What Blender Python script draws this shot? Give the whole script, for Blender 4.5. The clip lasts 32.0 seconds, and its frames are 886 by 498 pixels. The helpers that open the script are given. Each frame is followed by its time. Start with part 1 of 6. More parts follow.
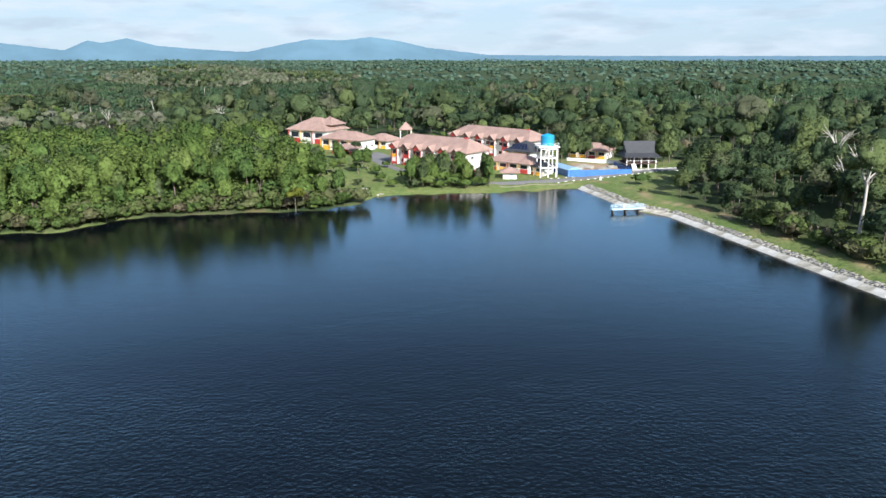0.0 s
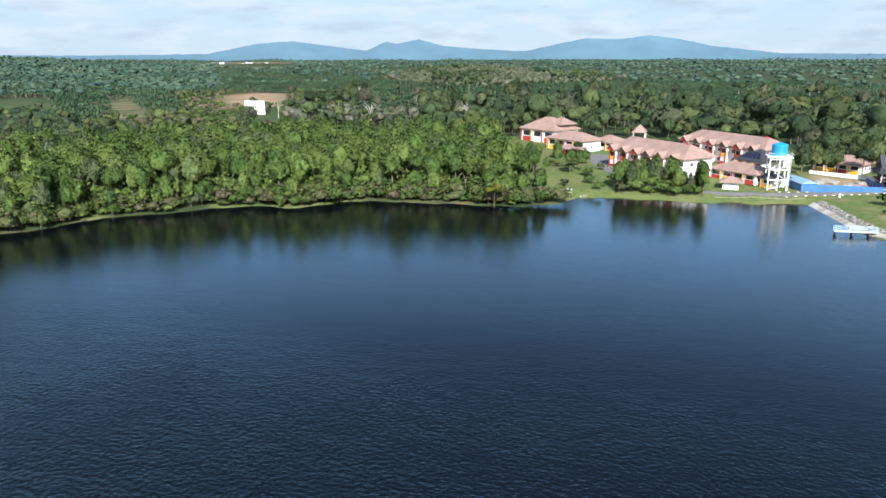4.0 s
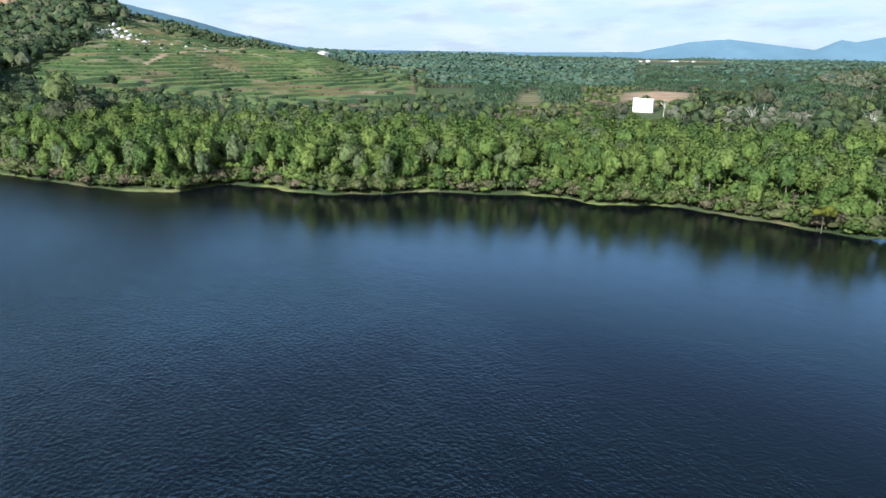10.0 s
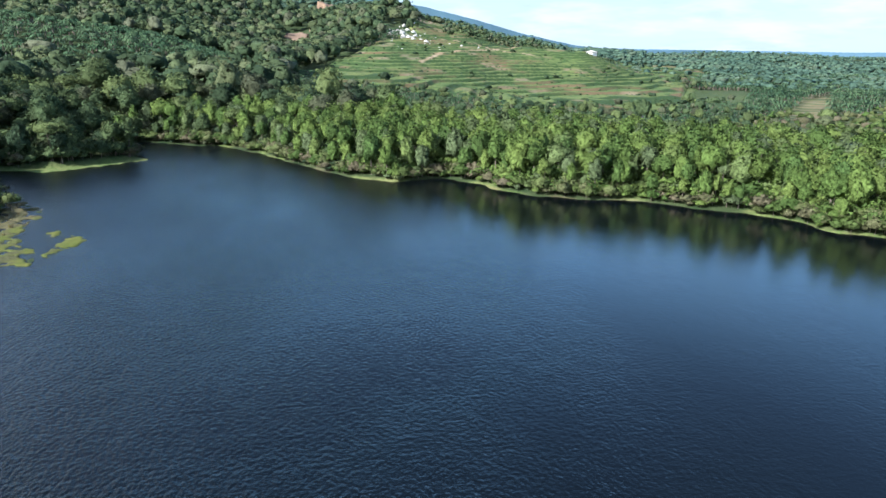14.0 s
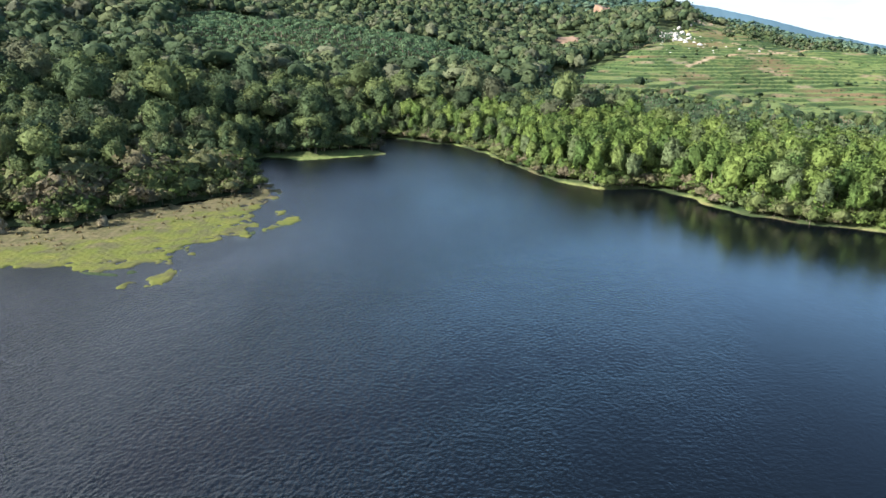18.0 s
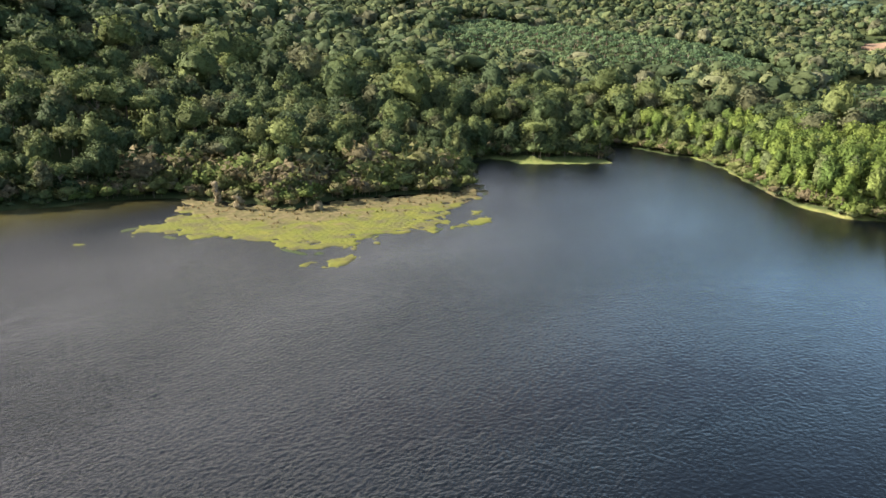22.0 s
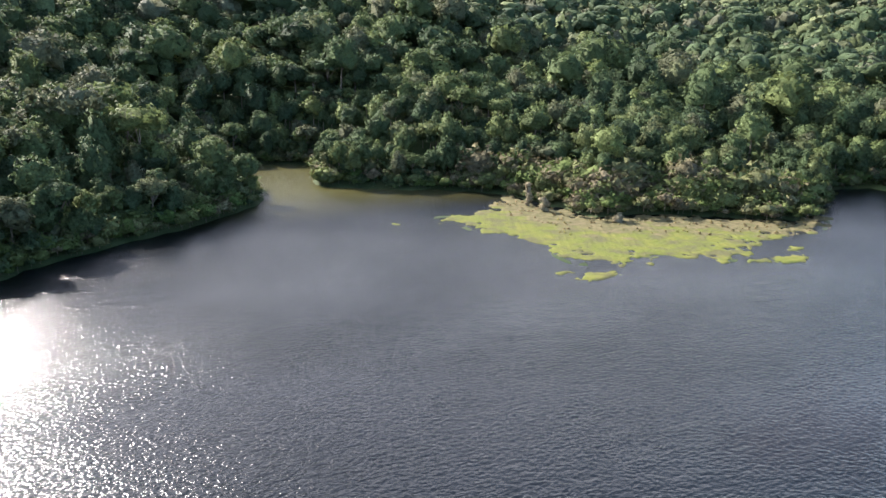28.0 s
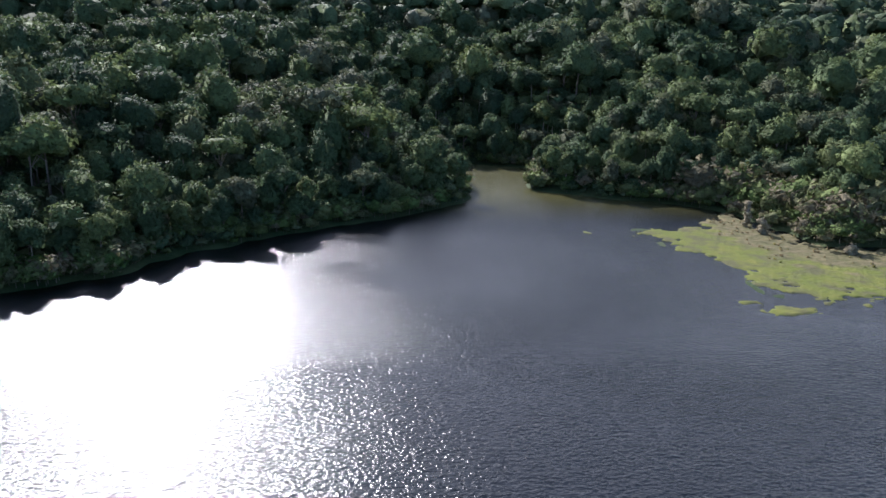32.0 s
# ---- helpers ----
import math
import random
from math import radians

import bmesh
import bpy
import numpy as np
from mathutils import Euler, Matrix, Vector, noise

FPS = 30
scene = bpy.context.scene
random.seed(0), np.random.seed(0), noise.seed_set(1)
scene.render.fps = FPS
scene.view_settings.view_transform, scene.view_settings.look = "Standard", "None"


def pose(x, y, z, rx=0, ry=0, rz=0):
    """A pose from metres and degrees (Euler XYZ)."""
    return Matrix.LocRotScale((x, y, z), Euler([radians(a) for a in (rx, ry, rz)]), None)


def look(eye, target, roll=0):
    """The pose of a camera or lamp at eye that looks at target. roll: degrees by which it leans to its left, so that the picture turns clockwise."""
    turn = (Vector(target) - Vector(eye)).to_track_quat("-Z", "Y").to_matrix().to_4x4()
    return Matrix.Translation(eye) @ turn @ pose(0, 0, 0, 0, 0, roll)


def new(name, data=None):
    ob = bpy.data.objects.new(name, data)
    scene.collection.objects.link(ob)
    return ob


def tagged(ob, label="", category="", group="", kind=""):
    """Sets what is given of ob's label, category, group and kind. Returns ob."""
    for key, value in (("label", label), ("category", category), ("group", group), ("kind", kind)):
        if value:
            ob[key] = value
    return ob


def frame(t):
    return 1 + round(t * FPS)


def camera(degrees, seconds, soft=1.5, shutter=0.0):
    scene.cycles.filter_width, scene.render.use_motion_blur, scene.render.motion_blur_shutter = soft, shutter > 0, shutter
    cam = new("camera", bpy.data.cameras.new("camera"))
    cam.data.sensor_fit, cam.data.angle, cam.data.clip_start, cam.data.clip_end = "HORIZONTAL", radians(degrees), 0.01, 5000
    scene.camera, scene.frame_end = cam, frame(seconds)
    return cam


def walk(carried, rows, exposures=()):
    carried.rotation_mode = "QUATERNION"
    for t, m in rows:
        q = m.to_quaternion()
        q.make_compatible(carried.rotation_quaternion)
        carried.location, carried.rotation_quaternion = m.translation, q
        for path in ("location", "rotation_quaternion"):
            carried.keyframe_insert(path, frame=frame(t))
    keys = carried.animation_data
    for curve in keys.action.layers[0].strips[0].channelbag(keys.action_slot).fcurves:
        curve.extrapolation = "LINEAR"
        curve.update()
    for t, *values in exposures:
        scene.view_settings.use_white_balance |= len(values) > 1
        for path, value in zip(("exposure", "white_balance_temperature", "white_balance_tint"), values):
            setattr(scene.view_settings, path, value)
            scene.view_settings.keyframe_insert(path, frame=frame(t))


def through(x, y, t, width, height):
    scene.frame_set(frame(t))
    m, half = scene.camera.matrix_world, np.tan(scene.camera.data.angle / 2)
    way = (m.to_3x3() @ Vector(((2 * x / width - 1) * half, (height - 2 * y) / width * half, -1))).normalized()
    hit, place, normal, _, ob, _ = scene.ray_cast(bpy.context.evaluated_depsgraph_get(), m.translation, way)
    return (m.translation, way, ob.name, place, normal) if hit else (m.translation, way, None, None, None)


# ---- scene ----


def ride(x, y, z, tilt, lean, yaw):
    """A drone's pose: heading, then tilt, then a slight lean."""
    return pose(x, y, z, 0, 0, yaw) @ pose(0, 0, 0, tilt) @ pose(0, 0, 0, 0, 0, lean)


PATH = [
    (0, ride(0.00, 0.00, 40.77, 74.47, -0.01, -0.00)),
    (1, ride(4.72, -1.31, 41.13, 74.46, -0.05, 5.51)),
    (2, ride(9.43, -2.22, 41.42, 74.45, -0.09, 11.02)),
    (3, ride(14.09, -2.34, 41.58, 74.43, -0.12, 16.51)),
    (4, ride(18.68, -1.38, 41.59, 74.42, -0.15, 21.97)),
    (5, ride(23.14, 0.50, 41.47, 74.40, -0.15, 27.45)),
    (6, ride(27.41, 3.01, 41.29, 74.38, -0.09, 32.99)),
    (7, ride(31.44, 5.93, 41.10, 74.34, 0.02, 38.61)),
    (8, ride(35.14, 9.20, 40.97, 74.29, 0.19, 44.28)),
    (9, ride(38.47, 12.84, 40.94, 74.24, 0.37, 49.94)),
    (10, ride(41.32, 16.84, 41.05, 74.17, 0.55, 55.57)),
    (11, ride(43.54, 21.13, 41.22, 74.10, 0.70, 61.15)),
    (12, ride(44.94, 25.63, 41.36, 74.02, 0.78, 66.71)),
    (13, ride(45.47, 30.27, 41.43, 73.94, 0.79, 72.25)),
    (14, ride(45.61, 35.03, 41.48, 73.86, 0.75, 77.78)),
    (15, ride(45.98, 39.90, 41.63, 73.80, 0.69, 83.32)),
    (16, ride(46.96, 44.82, 41.92, 73.78, 0.64, 88.88)),
    (17, ride(47.90, 49.69, 42.21, 73.80, 0.61, 94.43)),
    (18, ride(47.93, 54.40, 42.30, 73.86, 0.61, 99.96)),
    (19, ride(46.42, 58.82, 42.07, 73.97, 0.64, 105.47)),
    (20, ride(43.89, 62.93, 41.71, 74.08, 0.70, 110.96)),
    (21, ride(41.15, 66.71, 41.49, 74.14, 0.78, 116.47)),
    (22, ride(38.76, 70.16, 41.61, 74.14, 0.88, 122.01)),
    (23, ride(36.46, 73.39, 41.96, 74.07, 0.98, 127.57)),
    (24, ride(33.74, 76.51, 42.33, 73.99, 1.05, 133.17)),
    (25, ride(30.26, 79.63, 42.58, 73.93, 1.07, 138.78)),
    (26, ride(26.31, 82.69, 42.81, 73.88, 1.04, 144.38)),
    (27, ride(22.31, 85.61, 43.15, 73.85, 0.98, 149.96)),
    (28, ride(18.54, 88.28, 43.67, 73.86, 0.90, 155.48)),
    (29, ride(14.76, 90.43, 44.14, 73.89, 0.81, 161.00)),
    (30, ride(10.55, 91.78, 44.23, 73.96, 0.75, 166.54)),
    (31, ride(5.65, 92.17, 43.75, 74.05, 0.74, 172.15)),
    (32, ride(0.34, 92.01, 42.92, 74.15, 0.76, 177.79)),
]
cam = camera(65.36, 32.0)
walk(cam, PATH, [(0, 0.98, 5850, 11), (9, 1.05, 5700, 11), (14, 1.4, 5600, 10), (18, 1.65, 6150, 13), (20, 1.8, 6950, 15), (23, 1.95, 7400, 17), (25, 2.05, 7100, 18), (28, 2.15, 6300, 18), (30, 2.0, 5850, 18), (32, 1.4, 5650, 20)])

# ---- light ----
SUN_AZ = math.atan2(0.41, -0.91)
SUN_EL = radians(33)
world = bpy.data.worlds.new("sky")
scene.world = world
world.use_nodes = True
wn, wl = world.node_tree.nodes, world.node_tree.links
wn.clear()
w_out = wn.new("ShaderNodeOutputWorld")
w_bg = wn.new("ShaderNodeBackground")
w_sky = wn.new("ShaderNodeTexSky")
w_sky.sky_type = "NISHITA"
w_sky.sun_disc = False
w_sky.sun_elevation = SUN_EL
w_sky.sun_rotation = SUN_AZ
w_sky.air_density, w_sky.dust_density, w_sky.ozone_density = 1.0, 0.4, 2.0
# thin cloud bands, denser low down
w_co = wn.new("ShaderNodeTexCoord")
w_sep = wn.new("ShaderNodeSeparateXYZ")
wl.new(w_co.outputs["Generated"], w_sep.inputs["Vector"])
w_map = wn.new("ShaderNodeMapping")
w_map.inputs["Scale"].default_value = (2.5, 2.5, 12.0)
w_noise = wn.new("ShaderNodeTexNoise")
w_noise.inputs["Scale"].default_value = 3.2
w_noise.inputs["Detail"].default_value = 7
w_noise.inputs["Roughness"].default_value = 0.55
w_ramp = wn.new("ShaderNodeMapRange")
w_ramp.inputs["From Min"].default_value = 0.46
w_ramp.inputs["From Max"].default_value = 0.66
w_ramp.inputs["To Max"].default_value = 0.75
w_mix = wn.new("ShaderNodeMix")
w_mix.data_type = "RGBA"
w_mix.inputs[7].default_value = (5.8, 6.1, 6.3, 1)
wl.new(w_co.outputs["Generated"], w_map.inputs["Vector"])
wl.new(w_map.outputs["Vector"], w_noise.inputs["Vector"])
wl.new(w_noise.outputs["Fac"], w_ramp.inputs["Value"])
w_fade = wn.new("ShaderNodeMapRange")
w_fade.inputs["From Min"].default_value, w_fade.inputs["From Max"].default_value = 0.34, 0.1
wl.new(w_sep.outputs["Z"], w_fade.inputs["Value"])
w_cover = wn.new("ShaderNodeMath")
w_cover.operation = "MULTIPLY"
wl.new(w_ramp.outputs["Result"], w_cover.inputs[0])
wl.new(w_fade.outputs["Result"], w_cover.inputs[1])
wl.new(w_cover.outputs["Value"], w_mix.inputs[0])
# pale haze low over the horizon, and the bright veil round the sun
w_low = wn.new("ShaderNodeMapRange")
w_low.interpolation_type = "SMOOTHSTEP"
w_low.inputs["From Min"].default_value, w_low.inputs["From Max"].default_value = 0.46, 0.06
w_low.inputs["To Max"].default_value = 0.85
wl.new(w_sep.outputs["Z"], w_low.inputs["Value"])
w_haze = wn.new("ShaderNodeMix")
w_haze.data_type = "RGBA"
w_rim = wn.new("ShaderNodeMapRange")
w_rim.interpolation_type = "SMOOTHSTEP"
w_rim.inputs["From Min"].default_value, w_rim.inputs["From Max"].default_value = 0.06, 0.18
wl.new(w_sep.outputs["Z"], w_rim.inputs["Value"])
w_tone = wn.new("ShaderNodeMix")
w_tone.data_type = "RGBA"
w_tone.inputs[6].default_value, w_tone.inputs[7].default_value = (4.1, 5.0, 5.6, 1), (5.4, 11.6, 18.4, 1)
wl.new(w_rim.outputs["Result"], w_tone.inputs[0])
wl.new(w_low.outputs["Result"], w_haze.inputs[0])
wl.new(w_sky.outputs["Color"], w_haze.inputs[6])
w_dot = wn.new("ShaderNodeVectorMath")
w_dot.operation = "DOT_PRODUCT"
w_dot.inputs[1].default_value = (math.cos(SUN_EL) * math.sin(SUN_AZ), math.cos(SUN_EL) * math.cos(SUN_AZ), math.sin(SUN_EL))
wl.new(w_co.outputs["Generated"], w_dot.inputs[0])
w_side = wn.new("ShaderNodeMapRange")
w_side.interpolation_type = "SMOOTHSTEP"
w_side.inputs["From Min"].default_value, w_side.inputs["From Max"].default_value = -0.14, 0.36
wl.new(w_dot.outputs["Value"], w_side.inputs["Value"])
w_white = wn.new("ShaderNodeMix")
w_white.data_type = "RGBA"
w_white.inputs[7].default_value = (13.5, 14.6, 15.2, 1)
wl.new(w_side.outputs["Result"], w_white.inputs[0])
wl.new(w_tone.outputs[2], w_white.inputs[6])
wl.new(w_white.outputs[2], w_haze.inputs[7])
w_veil = wn.new("ShaderNodeMapRange")
w_veil.interpolation_type = "SMOOTHSTEP"
w_veil.inputs["From Min"].default_value, w_veil.inputs["From Max"].default_value = 0.02, 1.0
w_veil.inputs["To Max"].default_value = 0.9
wl.new(w_dot.outputs["Value"], w_veil.inputs["Value"])
w_sunny = wn.new("ShaderNodeMix")
w_sunny.data_type = "RGBA"
w_sunny.inputs[7].default_value = (22, 22, 21.4, 1)
w_deep = wn.new("ShaderNodeMapRange")
w_deep.interpolation_type = "SMOOTHSTEP"
w_deep.inputs["From Min"].default_value, w_deep.inputs["From Max"].default_value = 0.15, 0.6
w_deep.inputs["To Min"].default_value, w_deep.inputs["To Max"].default_value = 1.0, 0.12
wl.new(w_sep.outputs["Z"], w_deep.inputs["Value"])
w_glow = wn.new("ShaderNodeMath")
w_glow.operation = "MULTIPLY"
wl.new(w_veil.outputs["Result"], w_glow.inputs[0])
wl.new(w_deep.outputs["Result"], w_glow.inputs[1])
wl.new(w_glow.outputs["Value"], w_sunny.inputs[0])
wl.new(w_haze.outputs[2], w_sunny.inputs[6])
wl.new(w_sunny.outputs[2], w_mix.inputs[6])
w_noise2 = wn.new("ShaderNodeTexNoise")
w_noise2.inputs["Scale"].default_value, w_noise2.inputs["Detail"].default_value = 4.3, 6
wl.new(w_map.outputs["Vector"], w_noise2.inputs["Vector"])
w_ramp2 = wn.new("ShaderNodeMapRange")
w_ramp2.inputs["From Min"].default_value, w_ramp2.inputs["From Max"].default_value = 0.52, 0.68
w_ramp2.inputs["To Max"].default_value = 0.75
wl.new(w_noise2.outputs["Fac"], w_ramp2.inputs["Value"])
w_cover2 = wn.new("ShaderNodeMath")
w_cover2.operation = "MULTIPLY"
wl.new(w_ramp2.outputs["Result"], w_cover2.inputs[0])
wl.new(w_fade.outputs["Result"], w_cover2.inputs[1])
w_grey = wn.new("ShaderNodeMix")
w_grey.data_type = "RGBA"
w_grey.inputs[7].default_value = (4.0, 4.6, 5.0, 1)
wl.new(w_cover2.outputs["Value"], w_grey.inputs[0])
wl.new(w_mix.outputs[2], w_grey.inputs[6])
wl.new(w_grey.outputs[2], w_bg.inputs["Color"])
w_bg.inputs["Strength"].default_value = 0.075
wl.new(w_bg.outputs["Background"], w_out.inputs["Surface"])

sun = new("sun", bpy.data.lights.new("sun", "SUN"))
sun.data.energy = 5.0
sun.data.angle = radians(0.6)
sun.data.color = (1.0, 0.93, 0.82)
sun_way = Vector((math.cos(SUN_EL) * math.sin(SUN_AZ), math.cos(SUN_EL) * math.cos(SUN_AZ), math.sin(SUN_EL)))
sun.matrix_world = look(sun_way * 400, (0, 0, 0))

# ---- materials ----
def node(tree, kind, **values):
    n = tree.nodes.new(kind)
    for key, value in values.items():
        n.inputs[key.replace("_", " ")].default_value = value
    return n


def material(name, colour, rough=0.8, metal=0.0):
    """A principled material, with its tree and shader for further nodes."""
    m = bpy.data.materials.new(name)
    m.use_nodes = True
    t = m.node_tree
    b = t.nodes["Principled BSDF"]
    b.inputs["Base Color"].default_value = (*colour, 1)
    b.inputs["Roughness"].default_value = rough
    b.inputs["Metallic"].default_value = metal
    return m, t, b


def mixed(t, fac, a, b):
    """A colour mix of two colours or sockets."""
    n = t.nodes.new("ShaderNodeMix")
    n.data_type = "RGBA"
    for value, slot in ((fac, 0), (a, 6), (b, 7)):
        if hasattr(value, "is_linked"):
            t.links.new(value, n.inputs[slot])
        else:
            n.inputs[slot].default_value = value if slot == 0 else (*value, 1)
    return n.outputs[2]


def place_noise(t, scale, detail=4.0, lo=0.35, hi=0.65, stretch=None, source="Object"):
    """Noise at a real-world scale (cells per metre), spread between lo and hi."""
    co = t.nodes.new("ShaderNodeTexCoord")
    vec = co.outputs[source]
    if stretch:
        mp = t.nodes.new("ShaderNodeMapping")
        mp.inputs["Scale"].default_value = stretch
        t.links.new(vec, mp.inputs["Vector"])
        vec = mp.outputs["Vector"]
    n = node(t, "ShaderNodeTexNoise", Scale=scale, Detail=detail)
    t.links.new(vec, n.inputs["Vector"])
    r = t.nodes.new("ShaderNodeMapRange")
    r.inputs["From Min"].default_value, r.inputs["From Max"].default_value = lo, hi
    t.links.new(n.outputs["Fac"], r.inputs["Value"])
    return r.outputs["Result"]


def bumped(t, b, height, strength, distance=0.02):
    n = t.nodes.new("ShaderNodeBump")
    n.inputs["Strength"].default_value = strength
    n.inputs["Distance"].default_value = distance
    t.links.new(height, n.inputs["Height"])
    t.links.new(n.outputs["Normal"], b.inputs["Normal"])


def plain(name, colour, rough=0.8, metal=0.0, worn=0.25, scale=0.6, fine=6.0, bump=0.2):
    """A painted or mineral surface with stains at two scales and a fine relief."""
    m, t, b = material(name, colour, rough, metal)
    dark = tuple(c * (1 - worn) for c in colour)
    light = tuple(min(1, c * (1 + worn * 0.5)) for c in colour)
    first = mixed(t, place_noise(t, scale), colour, dark)
    t.links.new(mixed(t, place_noise(t, fine, 3, 0.5, 0.8), first, light), b.inputs["Base Color"])
    bumped(t, b, place_noise(t, fine * 3, 3), bump, 0.01)
    return m


def leafy(name, a, b_, c, dry, through=0.2, joined=False, grain=2.3, lace_at=(0.36, 0.385)):
    """Foliage: the tint differs from plant to plant and from leaf to leaf; light passes through."""
    m = bpy.data.materials.new(name)
    m.use_nodes = True
    t = m.node_tree
    t.nodes.clear()
    out = t.nodes.new("ShaderNodeOutputMaterial")
    if joined:
        at = t.nodes.new("ShaderNodeAttribute")
        at.attribute_name = "tint"
        tint = at.outputs["Fac"]
    else:
        tint = t.nodes.new("ShaderNodeObjectInfo").outputs["Random"]
    geo = t.nodes.new("ShaderNodeNewGeometry")
    ramp = t.nodes.new("ShaderNodeValToRGB")
    ramp.color_ramp.elements[0].color = (*a, 1)
    ramp.color_ramp.elements[1].color = (*dry, 1)
    for stop, col in ((0.45, b_), (0.8, c), (0.93, dry)):
        ramp.color_ramp.elements.new(stop).color = (*col, 1)
    t.links.new(tint, ramp.inputs["Fac"])
    leafvar = t.nodes.new("ShaderNodeMapRange")
    leafvar.inputs["To Min"].default_value, leafvar.inputs["To Max"].default_value = 0.74, 1.28
    t.links.new(geo.outputs["Random Per Island"], leafvar.inputs["Value"])
    spray = t.nodes.new("ShaderNodeMath")
    spray.operation = "MULTIPLY_ADD"
    spray.inputs[1].default_value, spray.inputs[2].default_value = 0.5, 0.75
    t.links.new(place_noise(t, 1.1, 5, 0.32, 0.68), spray.inputs[0])
    both = t.nodes.new("ShaderNodeMath")
    both.operation = "MULTIPLY"
    t.links.new(spray.outputs["Value"], both.inputs[0])
    t.links.new(leafvar.outputs["Result"], both.inputs[1])
    vary = t.nodes.new("ShaderNodeVectorMath")
    vary.operation = "SCALE"
    t.links.new(ramp.outputs["Color"], vary.inputs[0])
    t.links.new(both.outputs["Value"], vary.inputs["Scale"])
    p = t.nodes.new("ShaderNodeBsdfPrincipled")
    p.inputs["Roughness"].default_value = 0.75
    p.inputs["Specular IOR Level"].default_value = 0.05
    t.links.new(vary.outputs["Vector"], p.inputs["Base Color"])
    bumped(t, p, place_noise(t, 1.5, 5, 0.25, 0.75), 0.55, 0.6)
    tr = t.nodes.new("ShaderNodeBsdfTranslucent")
    t.links.new(vary.outputs["Vector"], tr.inputs["Color"])
    mix = t.nodes.new("ShaderNodeMixShader")
    mix.inputs[0].default_value = through
    t.links.new(p.outputs["BSDF"], mix.inputs[1])
    t.links.new(tr.outputs["BSDF"], mix.inputs[2])
    if lace_at is None:
        t.links.new(mix.outputs["Shader"], out.inputs["Surface"])
        return m
    # each spray is broken into leaves with gaps between them
    gap = place_noise(t, grain, 2, *lace_at)
    hole = t.nodes.new("ShaderNodeBsdfTransparent")
    lace = t.nodes.new("ShaderNodeMixShader")
    t.links.new(gap, lace.inputs[0])
    t.links.new(hole.outputs["BSDF"], lace.inputs[1])
    t.links.new(mix.outputs["Shader"], lace.inputs[2])
    t.links.new(lace.outputs["Shader"], out.inputs["Surface"])
    return m


def water_material():
    m, t, b = material("lake_water", (0.012, 0.02, 0.022), 0.035)
    b.inputs["IOR"].default_value = 1.33
    murk = place_noise(t, 0.012, 3, 0.4, 0.7)
    deep = mixed(t, murk, (0.0018, 0.003, 0.004), (0.0026, 0.0042, 0.0046))
    # silty olive water in the creek to the south
    co = t.nodes.new("ShaderNodeTexCoord")
    sep = t.nodes.new("ShaderNodeSeparateXYZ")
    t.links.new(co.outputs["Object"], sep.inputs["Vector"])
    creek = t.nodes.new("ShaderNodeMapRange")
    creek.inputs["From Min"].default_value, creek.inputs["From Max"].default_value = -85, -125
    t.links.new(sep.outputs["Y"], creek.inputs["Value"])
    t.links.new(mixed(t, creek.outputs["Result"], deep, (0.06, 0.058, 0.022)), b.inputs["Base Color"])
    small = place_noise(t, 0.95, 3, 0.25, 0.75, stretch=(1.5, 1.9, 1.0))
    large = place_noise(t, 0.22, 3, 0.2, 0.8, stretch=(1.0, 1.8, 1.0))
    s = t.nodes.new("ShaderNodeMath")
    s.operation = "MULTIPLY_ADD"
    s.inputs[1].default_value = 0.8
    t.links.new(large, s.inputs[0])
    t.links.new(small, s.inputs[2])
    # breeze: stronger towards the south, with calmer stretches
    calm = place_noise(t, 0.018, 3, 0.3, 0.7, stretch=(1.0, 2.0, 1.0))
    wind = t.nodes.new("ShaderNodeMapRange")
    wind.inputs["From Min"].default_value, wind.inputs["From Max"].default_value = 88, 28
    wind.inputs["To Min"].default_value, wind.inputs["To Max"].default_value = 0.13, 1.0
    t.links.new(sep.outputs["Y"], wind.inputs["Value"])
    gust = t.nodes.new("ShaderNodeMapRange")
    gust.inputs["To Min"].default_value = 0.45
    t.links.new(calm, gust.inputs["Value"])
    t.links.new(wind.outputs["Result"], gust.inputs["To Max"])
    low = t.nodes.new("ShaderNodeMath")
    low.operation = "MULTIPLY"
    low.inputs[1].default_value = 0.5
    t.links.new(wind.outputs["Result"], low.inputs[0])
    t.links.new(low.outputs["Value"], gust.inputs["To Min"])
    fine_ = t.nodes.new("ShaderNodeMapRange")
    fine_.inputs["From Min"].default_value, fine_.inputs["From Max"].default_value = 88, 35
    fine_.inputs["To Min"].default_value, fine_.inputs["To Max"].default_value = 0.13, 0.19
    t.links.new(sep.outputs["Y"], fine_.inputs["Value"])
    t.links.new(fine_.outputs["Result"], b.inputs["Roughness"])
    bump = t.nodes.new("ShaderNodeBump")
    bump.inputs["Distance"].default_value = 0.17
    t.links.new(gust.outputs["Result"], bump.inputs["Strength"])
    t.links.new(s.outputs["Value"], bump.inputs["Height"])
    t.links.new(bump.outputs["Normal"], b.inputs["Normal"])
    return m


